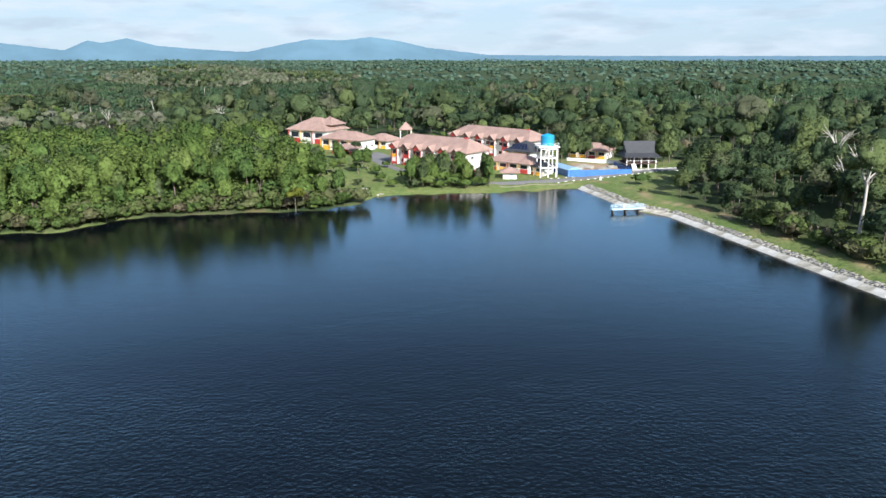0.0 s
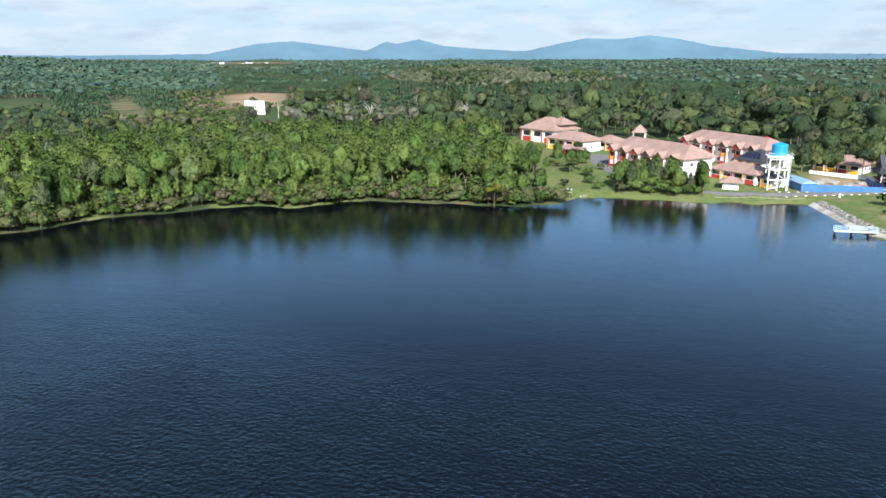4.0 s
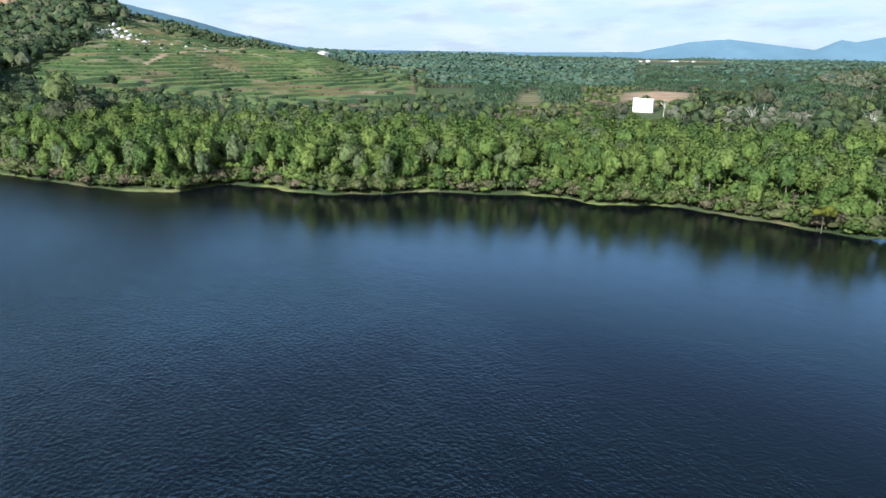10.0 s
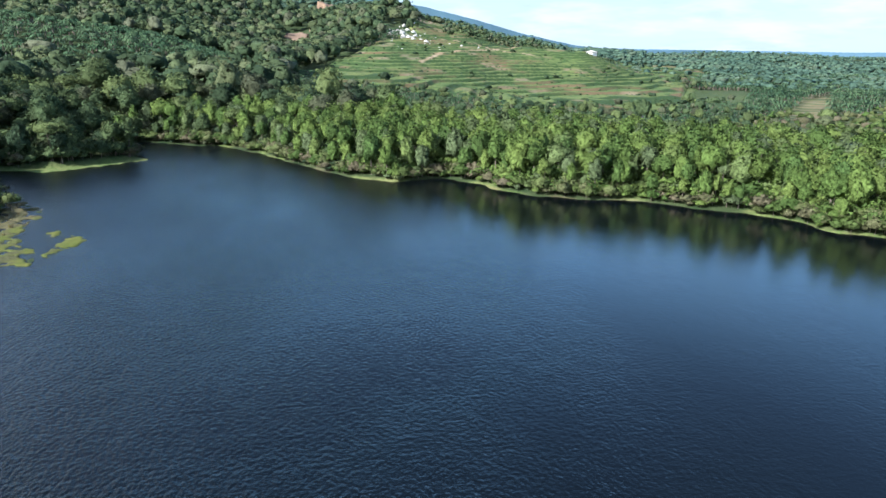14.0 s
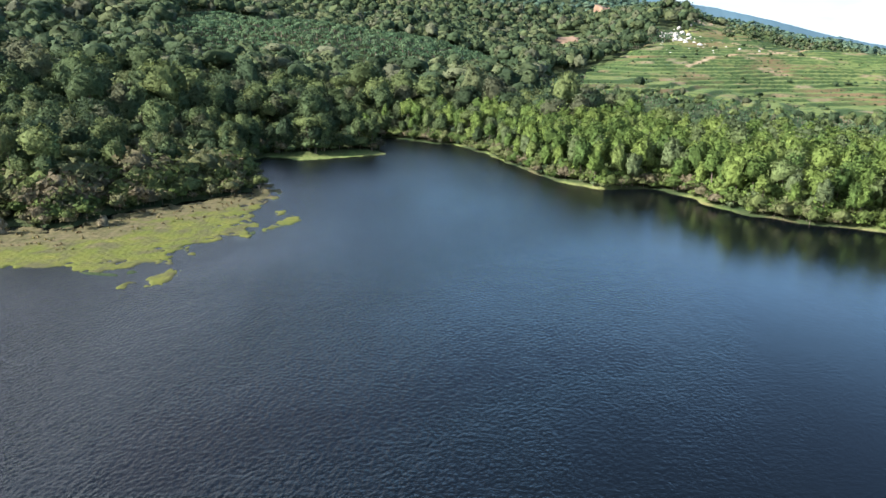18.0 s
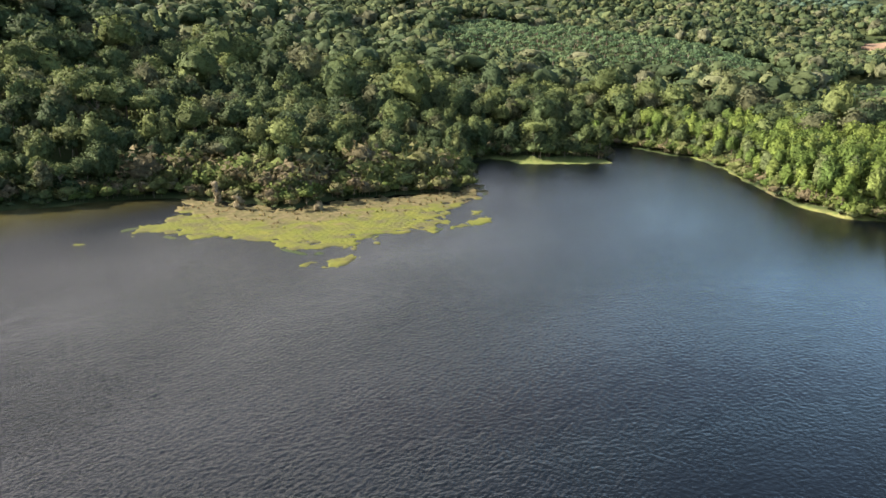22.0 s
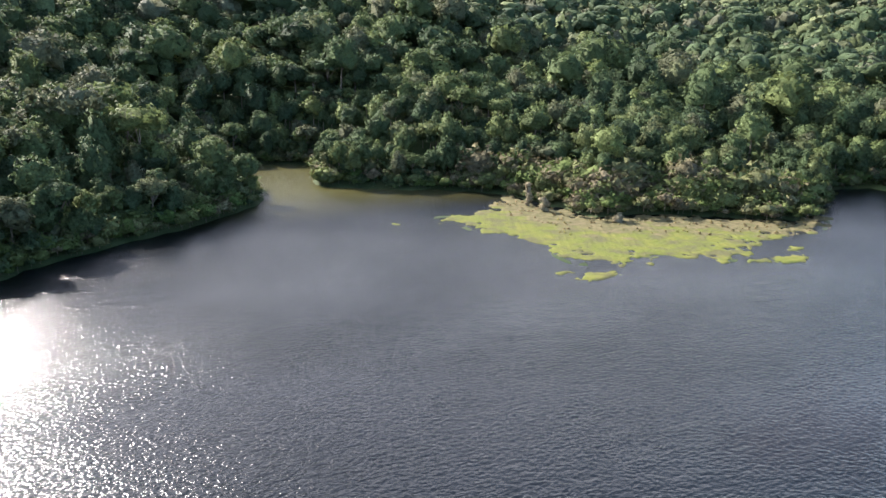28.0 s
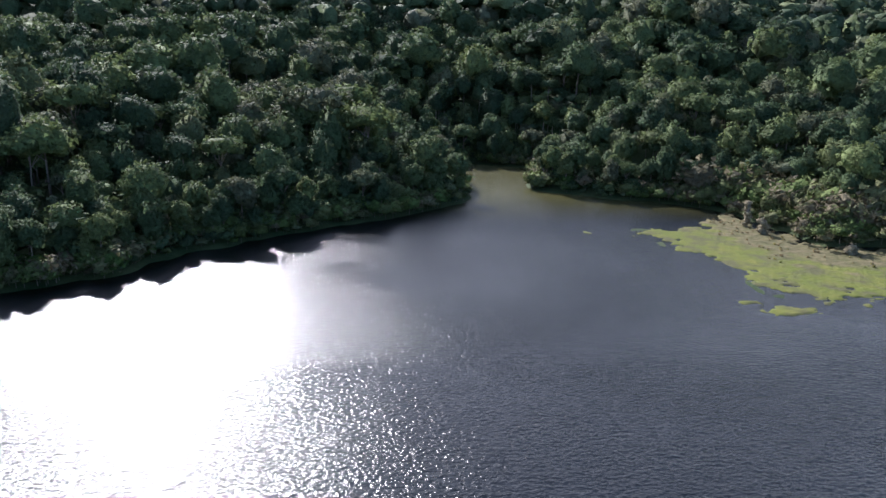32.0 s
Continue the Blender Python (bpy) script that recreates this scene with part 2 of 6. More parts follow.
def tiled(name, colour, row=0.34):
    """Roof tiles: courses across the fall of the roof, weathered in patches."""
    m, t, b = material(name, colour, 0.75)
    dark = tuple(c * 0.72 for c in colour)
    light = tuple(min(1, c * 1.15) for c in colour)
    first = mixed(t, place_noise(t, 0.35, 4), colour, dark)
    t.links.new(mixed(t, place_noise(t, 3.0, 3, 0.5, 0.75), first, light), b.inputs["Base Color"])
    co = t.nodes.new("ShaderNodeTexCoord")
    wv = t.nodes.new("ShaderNodeTexWave")
    wv.bands_direction = "Z"
    wv.inputs["Scale"].default_value = 1.0 / row / 3.1
    wv.inputs["Distortion"].default_value = 0.4
    t.links.new(co.outputs["Object"], wv.inputs["Vector"])
    bumped(t, b, wv.outputs["Fac"], 0.5, 0.03)
    return m


def covered_ground():
    """Grass, forest floor and bare soil, spread by the land-cover layers of the sheet."""
    m, t, b = material("ground_cover", (0.1, 0.13, 0.05), 0.95)
    b.inputs["Specular IOR Level"].default_value = 0.15

    def layer(name):
        at = t.nodes.new("ShaderNodeAttribute")
        at.attribute_name = name
        return at.outputs["Fac"]

    floor_ = mixed(t, place_noise(t, 0.02, 6), (0.034, 0.05, 0.018), (0.055, 0.07, 0.028))
    floor_ = mixed(t, place_noise(t, 0.12, 5, 0.45, 0.7), floor_, (0.018, 0.036, 0.012))
    grass = mixed(t, place_noise(t, 0.07, 5), (0.1, 0.145, 0.04), (0.165, 0.17, 0.065))
    grass = mixed(t, place_noise(t, 0.6, 5, 0.45, 0.7), grass, (0.075, 0.115, 0.03))
    soil = mixed(t, place_noise(t, 0.1, 5), (0.24, 0.15, 0.085), (0.32, 0.24, 0.15))
    col = mixed(t, layer("meadow"), floor_, grass)
    col = mixed(t, layer("soil"), col, soil)
    t.links.new(col, b.inputs["Base Color"])
    bumped(t, b, place_noise(t, 1.2, 5), 0.6, 0.25)
    return m


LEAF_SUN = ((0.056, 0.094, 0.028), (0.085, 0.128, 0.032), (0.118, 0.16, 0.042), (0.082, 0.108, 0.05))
# extra blue in the hill greens stands for haze over the slopes
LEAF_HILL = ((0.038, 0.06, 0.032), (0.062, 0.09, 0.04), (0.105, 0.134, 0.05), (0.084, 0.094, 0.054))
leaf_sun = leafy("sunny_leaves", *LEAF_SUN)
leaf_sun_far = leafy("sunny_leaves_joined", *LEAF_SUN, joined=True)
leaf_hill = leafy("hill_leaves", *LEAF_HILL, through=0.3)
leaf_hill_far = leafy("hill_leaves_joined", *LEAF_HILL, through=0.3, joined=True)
leaf_palm = leafy("palm_fronds", (0.045, 0.085, 0.042), (0.062, 0.105, 0.052), (0.085, 0.13, 0.062), (0.075, 0.115, 0.06), joined=True, lace_at=None)
# darker greens: shade on the upper slopes put in; also naturally dark trees
leaf_upper = leafy("upper_leaves", (0.03, 0.048, 0.024), (0.048, 0.07, 0.033), (0.08, 0.098, 0.044), (0.075, 0.082, 0.05), through=0.12, joined=True, lace_at=None)
# distance haze mixed into these leaf colours as a blue-green cast
leaf_hazed = leafy("hazed_leaves", (0.045, 0.08, 0.058), (0.06, 0.1, 0.07), (0.08, 0.122, 0.078), (0.08, 0.11, 0.075), joined=True, lace_at=None)
leaf_grey = leafy("grey_leaves", (0.08, 0.1, 0.055), (0.1, 0.118, 0.068), (0.125, 0.135, 0.085), (0.14, 0.14, 0.1), joined=True)
leaf_scrub = leafy("scrub_leaves", (0.05, 0.085, 0.022), (0.08, 0.105, 0.034), (0.1, 0.105, 0.05), (0.115, 0.1, 0.062), joined=True)
reed_leaf = leafy("reed_blades", (0.11, 0.14, 0.022), (0.14, 0.16, 0.026), (0.17, 0.16, 0.05), (0.18, 0.14, 0.075), through=0.6, joined=True, lace_at=None)
bark = plain("bark", (0.16, 0.13, 0.10), 0.9, worn=0.5, scale=0.5, fine=4, bump=0.6)
pale_bark = plain("pale_bark", (0.5, 0.46, 0.4), 0.85, worn=0.35, scale=0.5, fine=4, bump=0.5)
water_mat = water_material()
ground_mat = covered_ground()

# ---- plan of the lake ----
NORTH_SHORE = [(45, 217), (31, 216), (13, 212), (-11, 208), (-21, 205), (-24, 196)]
WEST_SHORE = [(-33, 187), (-50, 184), (-62, 182), (-76, 179), (-86, 172), (-91, 163), (-102, 160), (-113, 154), (-121, 145),
              (-130, 136), (-136, 123), (-139, 114), (-146, 104), (-156, 97), (-168, 91), (-177, 83), (-175, 72), (-174, 65),
              (-180, 57), (-192, 47), (-205, 40), (-222, 31), (-247, 18), (-264, 6), (-270, -8), (-284, -31)]
SPIT_SHORE = [(-268, -38), (-240, -24), (-232, -20), (-217, -33), (-208, -46), (-212, -62), (-196, -66), (-178, -55), (-158, -42)]
MARSH_SHORE = [(-150, -32), (-120, -24), (-105, -19), (-98, -18), (-86, -24), (-70, -25), (-66, -30), (-66, -40), (-63, -53),
               (-59, -62), (-54, -76), (-73, -82)]
SOUTH_SHORE = [(-86, -97), (-74, -111), (-60, -116), (-50, -122), (-40, -128), (-37, -138), (-40, -152), (-45, -171), (-32, -180),
               (-18, -184), (-12, -150), (-17, -118), (-7, -102), (6, -90), (23, -79), (36, -69), (43, -60), (54, -49), (60, -39),
               (66, -34), (77, -28)]
EAST_SHORE = [(98, -6), (110, 25), (98, 50), (86, 88), (78, 115), (73, 133), (67, 155), (60, 180), (54, 185)]
BACK_OF_MARSH = [(-88, -97), (-92, -78), (-95, -62), (-112, -60), (-134, -46), (-144, -39), (-160, -43)]


def smooth_loop(points, steps, rough, seed):
    """A closed curve through the points, with a little natural unevenness."""
    p = np.array(points, float)
    n = len(p)
    out = []
    for i in range(n):
        a, b, c, d = p[i - 1], p[i], p[(i + 1) % n], p[(i + 2) % n]
        for k in range(steps):
            s = k / steps
            out.append(0.5 * (2 * b + (c - a) * s + (2 * a - 5 * b + 4 * c - d) * s * s + (3 * b - a - 3 * c + d) * s ** 3))
    out = np.array(out)
    for i, q in enumerate(out):
        k = rough * (1 if q[0] < 40 or q[1] < 60 else 0.15)
        out[i] += (k * noise.noise((q[0] * 0.16, q[1] * 0.16, seed)), k * noise.noise((q[0] * 0.16, q[1] * 0.16, seed + 9)))
    return out


SHORE = smooth_loop(NORTH_SHORE + WEST_SHORE + SPIT_SHORE + MARSH_SHORE + SOUTH_SHORE + EAST_SHORE, 5, 3.0, 3)
MARSH = np.array(SPIT_SHORE[-1:] + MARSH_SHORE + BACK_OF_MARSH, float)
SPIT = np.array([(-238, -22), (-228, -16), (-204, -44), (-207, -66), (-214, -66), (-217, -46), (-226, -34)], float)


def inside(poly, x, y):
    hit = np.zeros(x.shape, bool)
    for (ax, ay), (bx, by) in zip(poly, np.roll(poly, -1, 0)):
        cross = (ay > y) != (by > y)
        hit ^= cross & (x < (bx - ax) * (y - ay) / (by - ay + 1e-12) + ax)
    return hit


def from_edge(poly, x, y):
    """Distance to a closed outline, negative inside it."""
    best = np.full(x.shape, 1e9)
    for (ax, ay), (bx, by) in zip(poly, np.roll(poly, -1, 0)):
        dx, dy = bx - ax, by - ay
        s = np.clip(((x - ax) * dx + (y - ay) * dy) / (dx * dx + dy * dy + 1e-12), 0, 1)
        best = np.minimum(best, (x - ax - s * dx) ** 2 + (y - ay - s * dy) ** 2)
    return np.sqrt(best) * np.where(inside(poly, x, y), -1, 1)


MID = (0.0, 45.0)
HILL_R = [150, 250, 400, 600, 900, 1200, 2000, 3500, 4900]
HILL = {
    -60: (3, 4, 5, 6, 8, 10, 14, 18, 20), -20: (0, 0, 0, 0, 0, 0, 4, 8, 14), 40: (0, 0, 0, 0, 0, 0, 8, 10, 14),
    47: (0, 0, 0, 0, 0, 2, 14, 18, 20), 56: (0, 0, 0, 0, 1, 6, 26, 30, 30), 59: (0, 0, 0, 0, 2, 6, 24, 30, 30), 62: (0, 0, 0, 0, 9, 8, 24, 30, 30), 67: (0, 0, 0, 1, 27, 31, 28, 44, 40),
    72: (0, 0, 1, 4, 34, 51, 50, 100, 96), 77: (0, 0, 2, 8, 43, 75, 78, 175, 170), 83: (0, 0, 4, 13, 48, 98, 130, 250, 250),
    90: (0, 0, 5, 13, 25, 56, 185, 330, 330), 105: (0, 1, 7, 24, 58, 100, 230, 350, 350), 125: (0, 4, 20, 46, 95, 150, 270, 380, 380),
    145: (0, 10, 36, 70, 130, 190, 300, 390, 390), 160: (0, 17, 60, 105, 165, 220, 320, 400, 400),
    180: (0, 8, 52, 100, 165, 220, 320, 400, 400), 205: (6, 24, 56, 100, 165, 220, 320, 380, 380), 240: (4, 12, 28, 45, 70, 90, 120, 140, 150),
    300: (3, 4, 5, 6, 8, 10, 14, 18, 20),
}


def soft(v):
    v = np.clip(v, 0, 1)
    return v * v * (3 - 2 * v)


def waves(x, y, size, seed):
    """Cheap smooth unevenness from a few crossed waves."""
    out = 0
    for i in range(5):
        a = seed * 1.7 + i * 2.39
        k = (1 + 0.37 * i) / size
        out = out + np.sin(k * (x * math.cos(a) + y * math.sin(a)) * 6.28 + seed * 3.1 + i) / 5
    return out


def polar(x, y):
    """Distance and bearing (degrees from +y towards -x, from -60) about the middle of the orbit."""
    dx, dy = np.asarray(x, float) - MID[0], np.asarray(y, float) - MID[1]
    a = np.degrees(np.arctan2(-dx, dy))
    return np.hypot(dx, dy), np.where(a < -60, a + 360, a)


def terrace_share(x, y):
    """How far a place lies within the terraced hillside: 1 inside, 0 outside."""
    r, a = polar(x, y)
    return soft((a - 55) / 7) * soft((88.5 - 7 * soft((r - 620) / 420) + 1.2 * waves(x, y, 160, 2.7) - a) / 2) * soft((r - 470) / 130) * soft((1450 - r) / 200)


def height(x, y, d=None, sheet=False):
    """The lie of the land; d is the distance from the shore. The sheet is sunk where a finer surface lies on it."""
    x, y = np.asarray(x, float), np.asarray(y, float)
    if d is None:
        d = from_edge(SHORE, x, y)
    edge_ = from_edge(MARSH, x, y)
    back_ = soft(edge_ / 25)
    d = np.where(edge_ > 0, d * back_ + np.minimum(d, np.maximum(edge_ * 0.5, 0.05)) * (1 - back_), d)
    r, az = polar(x, y)
    keys = sorted(HILL)
    cols = np.array([np.interp(r, HILL_R, HILL[k]) for k in keys])
    i = np.clip(np.searchsorted(keys, az, side="right") - 1, 0, len(keys) - 2)
    ka, kb = np.array(keys)[i], np.array(keys)[i + 1]
    s = soft((az - ka) / (kb - ka))
    j = np.arange(x.size).reshape(x.shape)
    flat = cols.reshape(len(keys), -1)
    hill = flat[i.ravel(), j.ravel()] * (1 - s.ravel()) + flat[i.ravel() + 1, j.ravel()] * s.ravel()
    hill = hill.reshape(x.shape)
    rough = waves(x, y, 260, 1.0) * np.clip(hill * 0.12, 0, 14) + waves(x, y, 60, 2.0) * np.clip(0.3 + hill * 0.03, 0, 2.5)
    rough = rough + 16 * waves(x, y, 300, 8.6) * soft((hill - 50) / 80) * soft((az - 86) / 8)
    rough = rough + (4.5 * waves(x, y, 520, 6.4) + 2.5 * waves(x, y, 230, 3.7)) * soft((r - 420) / 500) * soft((66 - az) / 10)
    rough = rough + 12 * np.clip(waves(x, y, 900, 4.9) + 0.5 * waves(x, y, 380, 2.5), 0, 1) * soft((r - 1000) / 900) * soft((68 - az) / 8)
    # the plain lies below the lake behind its dam, with a wooded rise further out
    dip = 5.5 * soft((r - 320) / 180) * soft((80 - az) / 10)
    hill = hill - dip * np.where(az > 58, 1 - soft((r - 620) / 260), 1 - soft((r - 1000) / 600))
    hill = hill + 20 * np.exp(-((r - 1150) / 230) ** 2 - ((az - 17) / 9) ** 2)
    # the nearer terraced knoll with a saddle behind it, and the spur with the palms
    hill = hill + 9 * np.exp(-((r - 915) / 80) ** 2 - ((az - 67.5) / 4.5) ** 2) - 8 * np.exp(-((r - 1065) / 60) ** 2 - ((az - 67) / 5) ** 2)
    hill = hill + 22 * np.exp(-((x + 590) / 100) ** 2 - ((y + 150) / 140) ** 2)
    rough = rough * (1 - 0.93 * terrace_share(x, y))
    land = 0.25 + 1.2 * soft(d / 7) + 1.4 * soft((d - 8) / 30) + (hill + rough) * soft(d / 40)
    if sheet:
        land = land - 9 * terrace_share(x, y)
        land = np.where(inside(MARSH, x, y), -0.6, land)
    land = np.where(inside(SPIT, x, y), 0.15 + 0.08 * waves(x, y, 9, 5.0), land)
    return np.where(d < 0, np.maximum(-3.0, d * 0.25) - 0.05, land)


def built(name, verts, faces, mats, smooth=False, tint=None, slots=None, layers=(), normals=None):
    """A mesh from arrays: faces is a list of arrays of n-gons; slots, per array, its material."""
    me = bpy.data.meshes.new(name)
    me.vertices.add(len(verts))
    me.vertices.foreach_set("co", np.asarray(verts, np.float32).ravel())
    loops = np.concatenate([np.asarray(f).ravel() for f in faces])
    sizes = np.concatenate([np.full(len(f), np.shape(f)[1]) for f in faces])
    me.loops.add(len(loops))
    me.loops.foreach_set("vertex_index", loops.astype(np.int32))
    me.polygons.add(len(sizes))
    me.polygons.foreach_set("loop_start", np.concatenate([[0], np.cumsum(sizes)[:-1]]).astype(np.int32))
    if slots is not None:
        me.polygons.foreach_set("material_index", np.concatenate([np.full(len(f), s) for f, s in zip(faces, slots)]).astype(np.int32))
    for m in mats:
        me.materials.append(m)
    if tint is not None:
        me.attributes.new("tint", "FLOAT", "POINT").data.foreach_set("value", np.asarray(tint, np.float32))
    for key, values in layers:
        me.attributes.new(key, "FLOAT", "POINT").data.foreach_set("value", np.asarray(values, np.float32).ravel())
    me.update(calc_edges=True)
    if smooth or normals is not None:
        me.shade_smooth()
    if normals is not None:
        me.normals_split_custom_set_from_vertices(normals)
    return me


def steps_out(lo, hi, step, far, grow):
    """Even steps from lo to hi, then ever wider ones out to far."""
    mid = list(np.arange(lo, hi + 0.1, step))
    s, a, b = step, mid[0], mid[-1]
    left, right = [], []
    while b < far:
        s *= grow
        b += s
        right.append(b)
    s = step
    while a > -far:
        s *= grow
        a -= s
        left.append(a)
    return np.array(left[::-1] + mid + right)


gx, gy = steps_out(-330, 120, 2.5, 4850, 1.1), steps_out(-200, 340, 2.5, 4850, 1.1)
GX, GY = np.meshgrid(gx, gy)
GD = from_edge(SHORE, GX, GY)
GZ = height(GX, GY, GD, True)
cells = np.arange(GX.size).reshape(GX.shape)
quads = np.stack([cells[:-1, :-1], cells[:-1, 1:], cells[1:, 1:], cells[1:, :-1]], -1).reshape(-1, 4)
keep = np.hypot(GX, GY).ravel()[quads].max(1) < 4880
GROUNDS = np.array([(-34, 196), (-60, 240), (-84, 335), (-20, 338), (50, 302), (66, 268), (92, 262), (130, 246), (110, 232), (76, 224), (66, 190),
                    (76, 158), (88, 126), (104, 66), (96, 60), (60, 170), (40, 200)], float)
FIELD = np.array([(-383, 490), (-366, 563), (-507, 764), (-524, 660)], float)
CLEARING = np.array([(-385, 371), (-370, 393), (-608, 601), (-562, 534)], float)
SITE = np.array([(42, 232), (64, 234), (66, 251), (48, 258)], float)
TOWN_SOIL = np.array([(-1169, 1328), (-1162, 1799), (-2002, 2954), (-2480, 2975)], float)
MEADOW = np.array([(150, 469), (320, 469), (420, 640), (200, 640)], float)
PLAZA = np.array([(-31, 286), (-24, 247), (-9, 250), (-18, 266), (-22, 290)], float)


def near(poly, x, y, width):
    return soft(0.5 - from_edge(poly, x, y) / width)


wob = waves(GX, GY, 23, 3.0)
meadow = np.maximum.reduce([near(GROUNDS, GX, GY, 8), near(MEADOW, GX, GY, 40), soft((2.6 + 3.5 * waves(GX, GY, 34, 6.6) - GD) / 2) * soft(-0.2 + 5 * waves(GX, GY, 85, 2.1)) * (GY > 0), near(SPIT, GX, GY, 6)])
r_, a_ = polar(GX, GY)
meadow = np.maximum(meadow, 0.45 * soft((a_ - 30) / 8) * soft((78 - a_) / 8) * soft((r_ - 250) / 60) * (0.5 + 0.5 * waves(GX, GY, 140, 7.0)) * soft((950 - r_) / 250))
soil = np.maximum.reduce([near(FIELD, GX, GY, 12), 0.6 * near(CLEARING, GX, GY, 30) * (wob > -0.1), near(SITE, GX, GY, 3), 0.6 * near(TOWN_SOIL, GX, GY, 120) * (waves(GX, GY, 400, 2.9) > 0),
                          0.35 * soft((1.0 + 0.9 * wob - GD) / 1.0) * (GY > 40) * soft(4 * waves(GX, GY, 31, 5.5))])
pale_path = soft(1 - np.abs(GD - 9 - 2 * waves(GX, GY, 40, 9.0)) / 1.6) * ((GX > 44) & (GY > 80)) * (waves(GX, GY, 18, 4.0) > -0.25)
soil = np.maximum(soil, 0.75 * pale_path)
ground = tagged(new("ground", built("ground", np.stack([GX, GY, GZ], -1).reshape(-1, 3), [quads[keep]], [ground_mat], True, layers=(("meadow", meadow), ("soil", soil)))),
                "grassy and wooded land round the lake", "ground", kind="structure")
lake = tagged(new("water", built("water", [(x, y, 0) for x, y in ((-320, -200), (140, -200), (140, 240), (-320, 240))], [np.array([[0, 1, 2, 3]])], [water_mat])),
              "dark blue lake water with small ripples", "water", kind="structure")


# ---- marsh: a floating mat of weed, broken up along its edge ----
def reed_mat_material():
    m, t, b = material("marsh_weed", (0.3, 0.33, 0.05), 0.9)
    b.inputs["Specular IOR Level"].default_value = 0.08
    fresh = mixed(t, place_noise(t, 0.12, 4), (0.08, 0.096, 0.02), (0.112, 0.114, 0.028))
    fresh = mixed(t, place_noise(t, 0.45, 5, 0.42, 0.7), fresh, (0.08, 0.095, 0.022))
    fresh = mixed(t, place_noise(t, 0.2, 7, 0.46, 0.62), fresh, (0.07, 0.07, 0.032))
    at = t.nodes.new("ShaderNodeAttribute")
    at.attribute_name = "dry"
    t.links.new(mixed(t, at.outputs["Fac"], fresh, mixed(t, place_noise(t, 0.5, 5), (0.12, 0.1, 0.055), (0.066, 0.064, 0.03))), b.inputs["Base Color"])
    bumped(t, b, place_noise(t, 1.0, 5), 0.5, 0.15)
    return m


reed_mat = reed_mat_material()
mx, my = np.meshgrid(np.arange(-168, -40, 0.5), np.arange(-108, -8, 0.5))
edge = -from_edge(MARSH, mx, my)
lumps = waves(mx, my, 17, 1.3) * 4.2 + waves(mx, my, 7.3, 2.6) * 2.6 + waves(mx, my, 3.1, 4.1) * 1.2
body = soft((edge + lumps - 0.8) / 1.2) * (1 - 0.9 * soft((waves(mx + 0.6 * my, my * 2.2, 14, 7.7) + 0.6 * waves(mx, my, 5.5, 3.3) - 0.5) * 5) * soft((13 - edge) / 6) * soft((my + 44) / 10))
for ix, iy, ir in ((-113, -13.5, 3.4), (-65, -19.5, 3.2), (-60, -24, 1.4), (-105, -15, 2.0), (-42, -74.5, 1.2), (-69, -20.5, 1.2), (-121, -19, 2.2)):
    body = np.maximum(body, soft((ir - np.hypot((mx - ix) * 0.6, (my - iy) * 1.2) + 1.3 * waves(mx, my, 6.1, ix) + 0.9 * waves(mx, my, 2.7, iy)) / 0.8))
back = np.full(mx.shape, 1e9)
for (ax, ay), (bx, by) in zip(BACK_OF_MARSH[:-1], BACK_OF_MARSH[1:]):
    k = np.clip(((mx - ax) * (bx - ax) + (my - ay) * (by - ay)) / ((bx - ax) ** 2 + (by - ay) ** 2), 0, 1)
    back = np.minimum(back, np.hypot(mx - ax - k * (bx - ax), my - ay - k * (by - ay)))
dry = soft((21 - back + 10 * waves(mx, my, 14, 6.0) + 3 * waves(mx, my, 4, 2.0)) / 8) * 0.9
mz = -0.35 + body * (0.5 + 0.12 * waves(mx, my, 3.1, 8.0) + 0.1 * dry)
mc = np.arange(mx.size).reshape(mx.shape)
mq = np.stack([mc[:-1, :-1], mc[:-1, 1:], mc[1:, 1:], mc[1:, :-1]], -1).reshape(-1, 4)
mq = mq[body.ravel()[mq].max(1) > 0.02]
tagged(new("marsh", built("marsh", np.stack([mx, my, mz], -1).reshape(-1, 3), [mq], [reed_mat], True, layers=(("dry", dry),))),
       "yellow-green floating weed and dry reeds at the lake's edge", "marsh", kind="stuff")


# ---- terraced hillside, cut in steps ----
TERRACE = 2.6


def terrace_material():
    m, t, b = material("terraced_slope", (0.16, 0.22, 0.06), 0.95)
    b.inputs["Specular IOR Level"].default_value = 0.1
    g = mixed(t, place_noise(t, 0.012, 5), (0.085, 0.122, 0.038), (0.13, 0.15, 0.05))
    g = mixed(t, place_noise(t, 0.11, 6, 0.48, 0.62), g, (0.045, 0.08, 0.024))
    g = mixed(t, place_noise(t, 0.02, 5, 0.6, 0.72), g, (0.14, 0.12, 0.06))
    at = t.nodes.new("ShaderNodeAttribute")
    at.attribute_name = "cut"
    bank = t.nodes.new("ShaderNodeAttribute")
    bank.attribute_name = "bank"
    # banks darker: their shadow lines and dark shrubs in the colour, brown where bare
    earth = mixed(t, place_noise(t, 0.014, 4, 0.5, 0.62), (0.034, 0.06, 0.02), (0.13, 0.095, 0.05))
    g = mixed(t, bank.outputs["Fac"], g, earth)
    t.links.new(mixed(t, at.outputs["Fac"], g, mixed(t, place_noise(t, 0.05, 4), (0.24, 0.165, 0.1), (0.3, 0.24, 0.16))), b.inputs["Base Color"])
    bumped(t, b, place_noise(t, 0.5, 5), 0.6, 0.6)
    return m


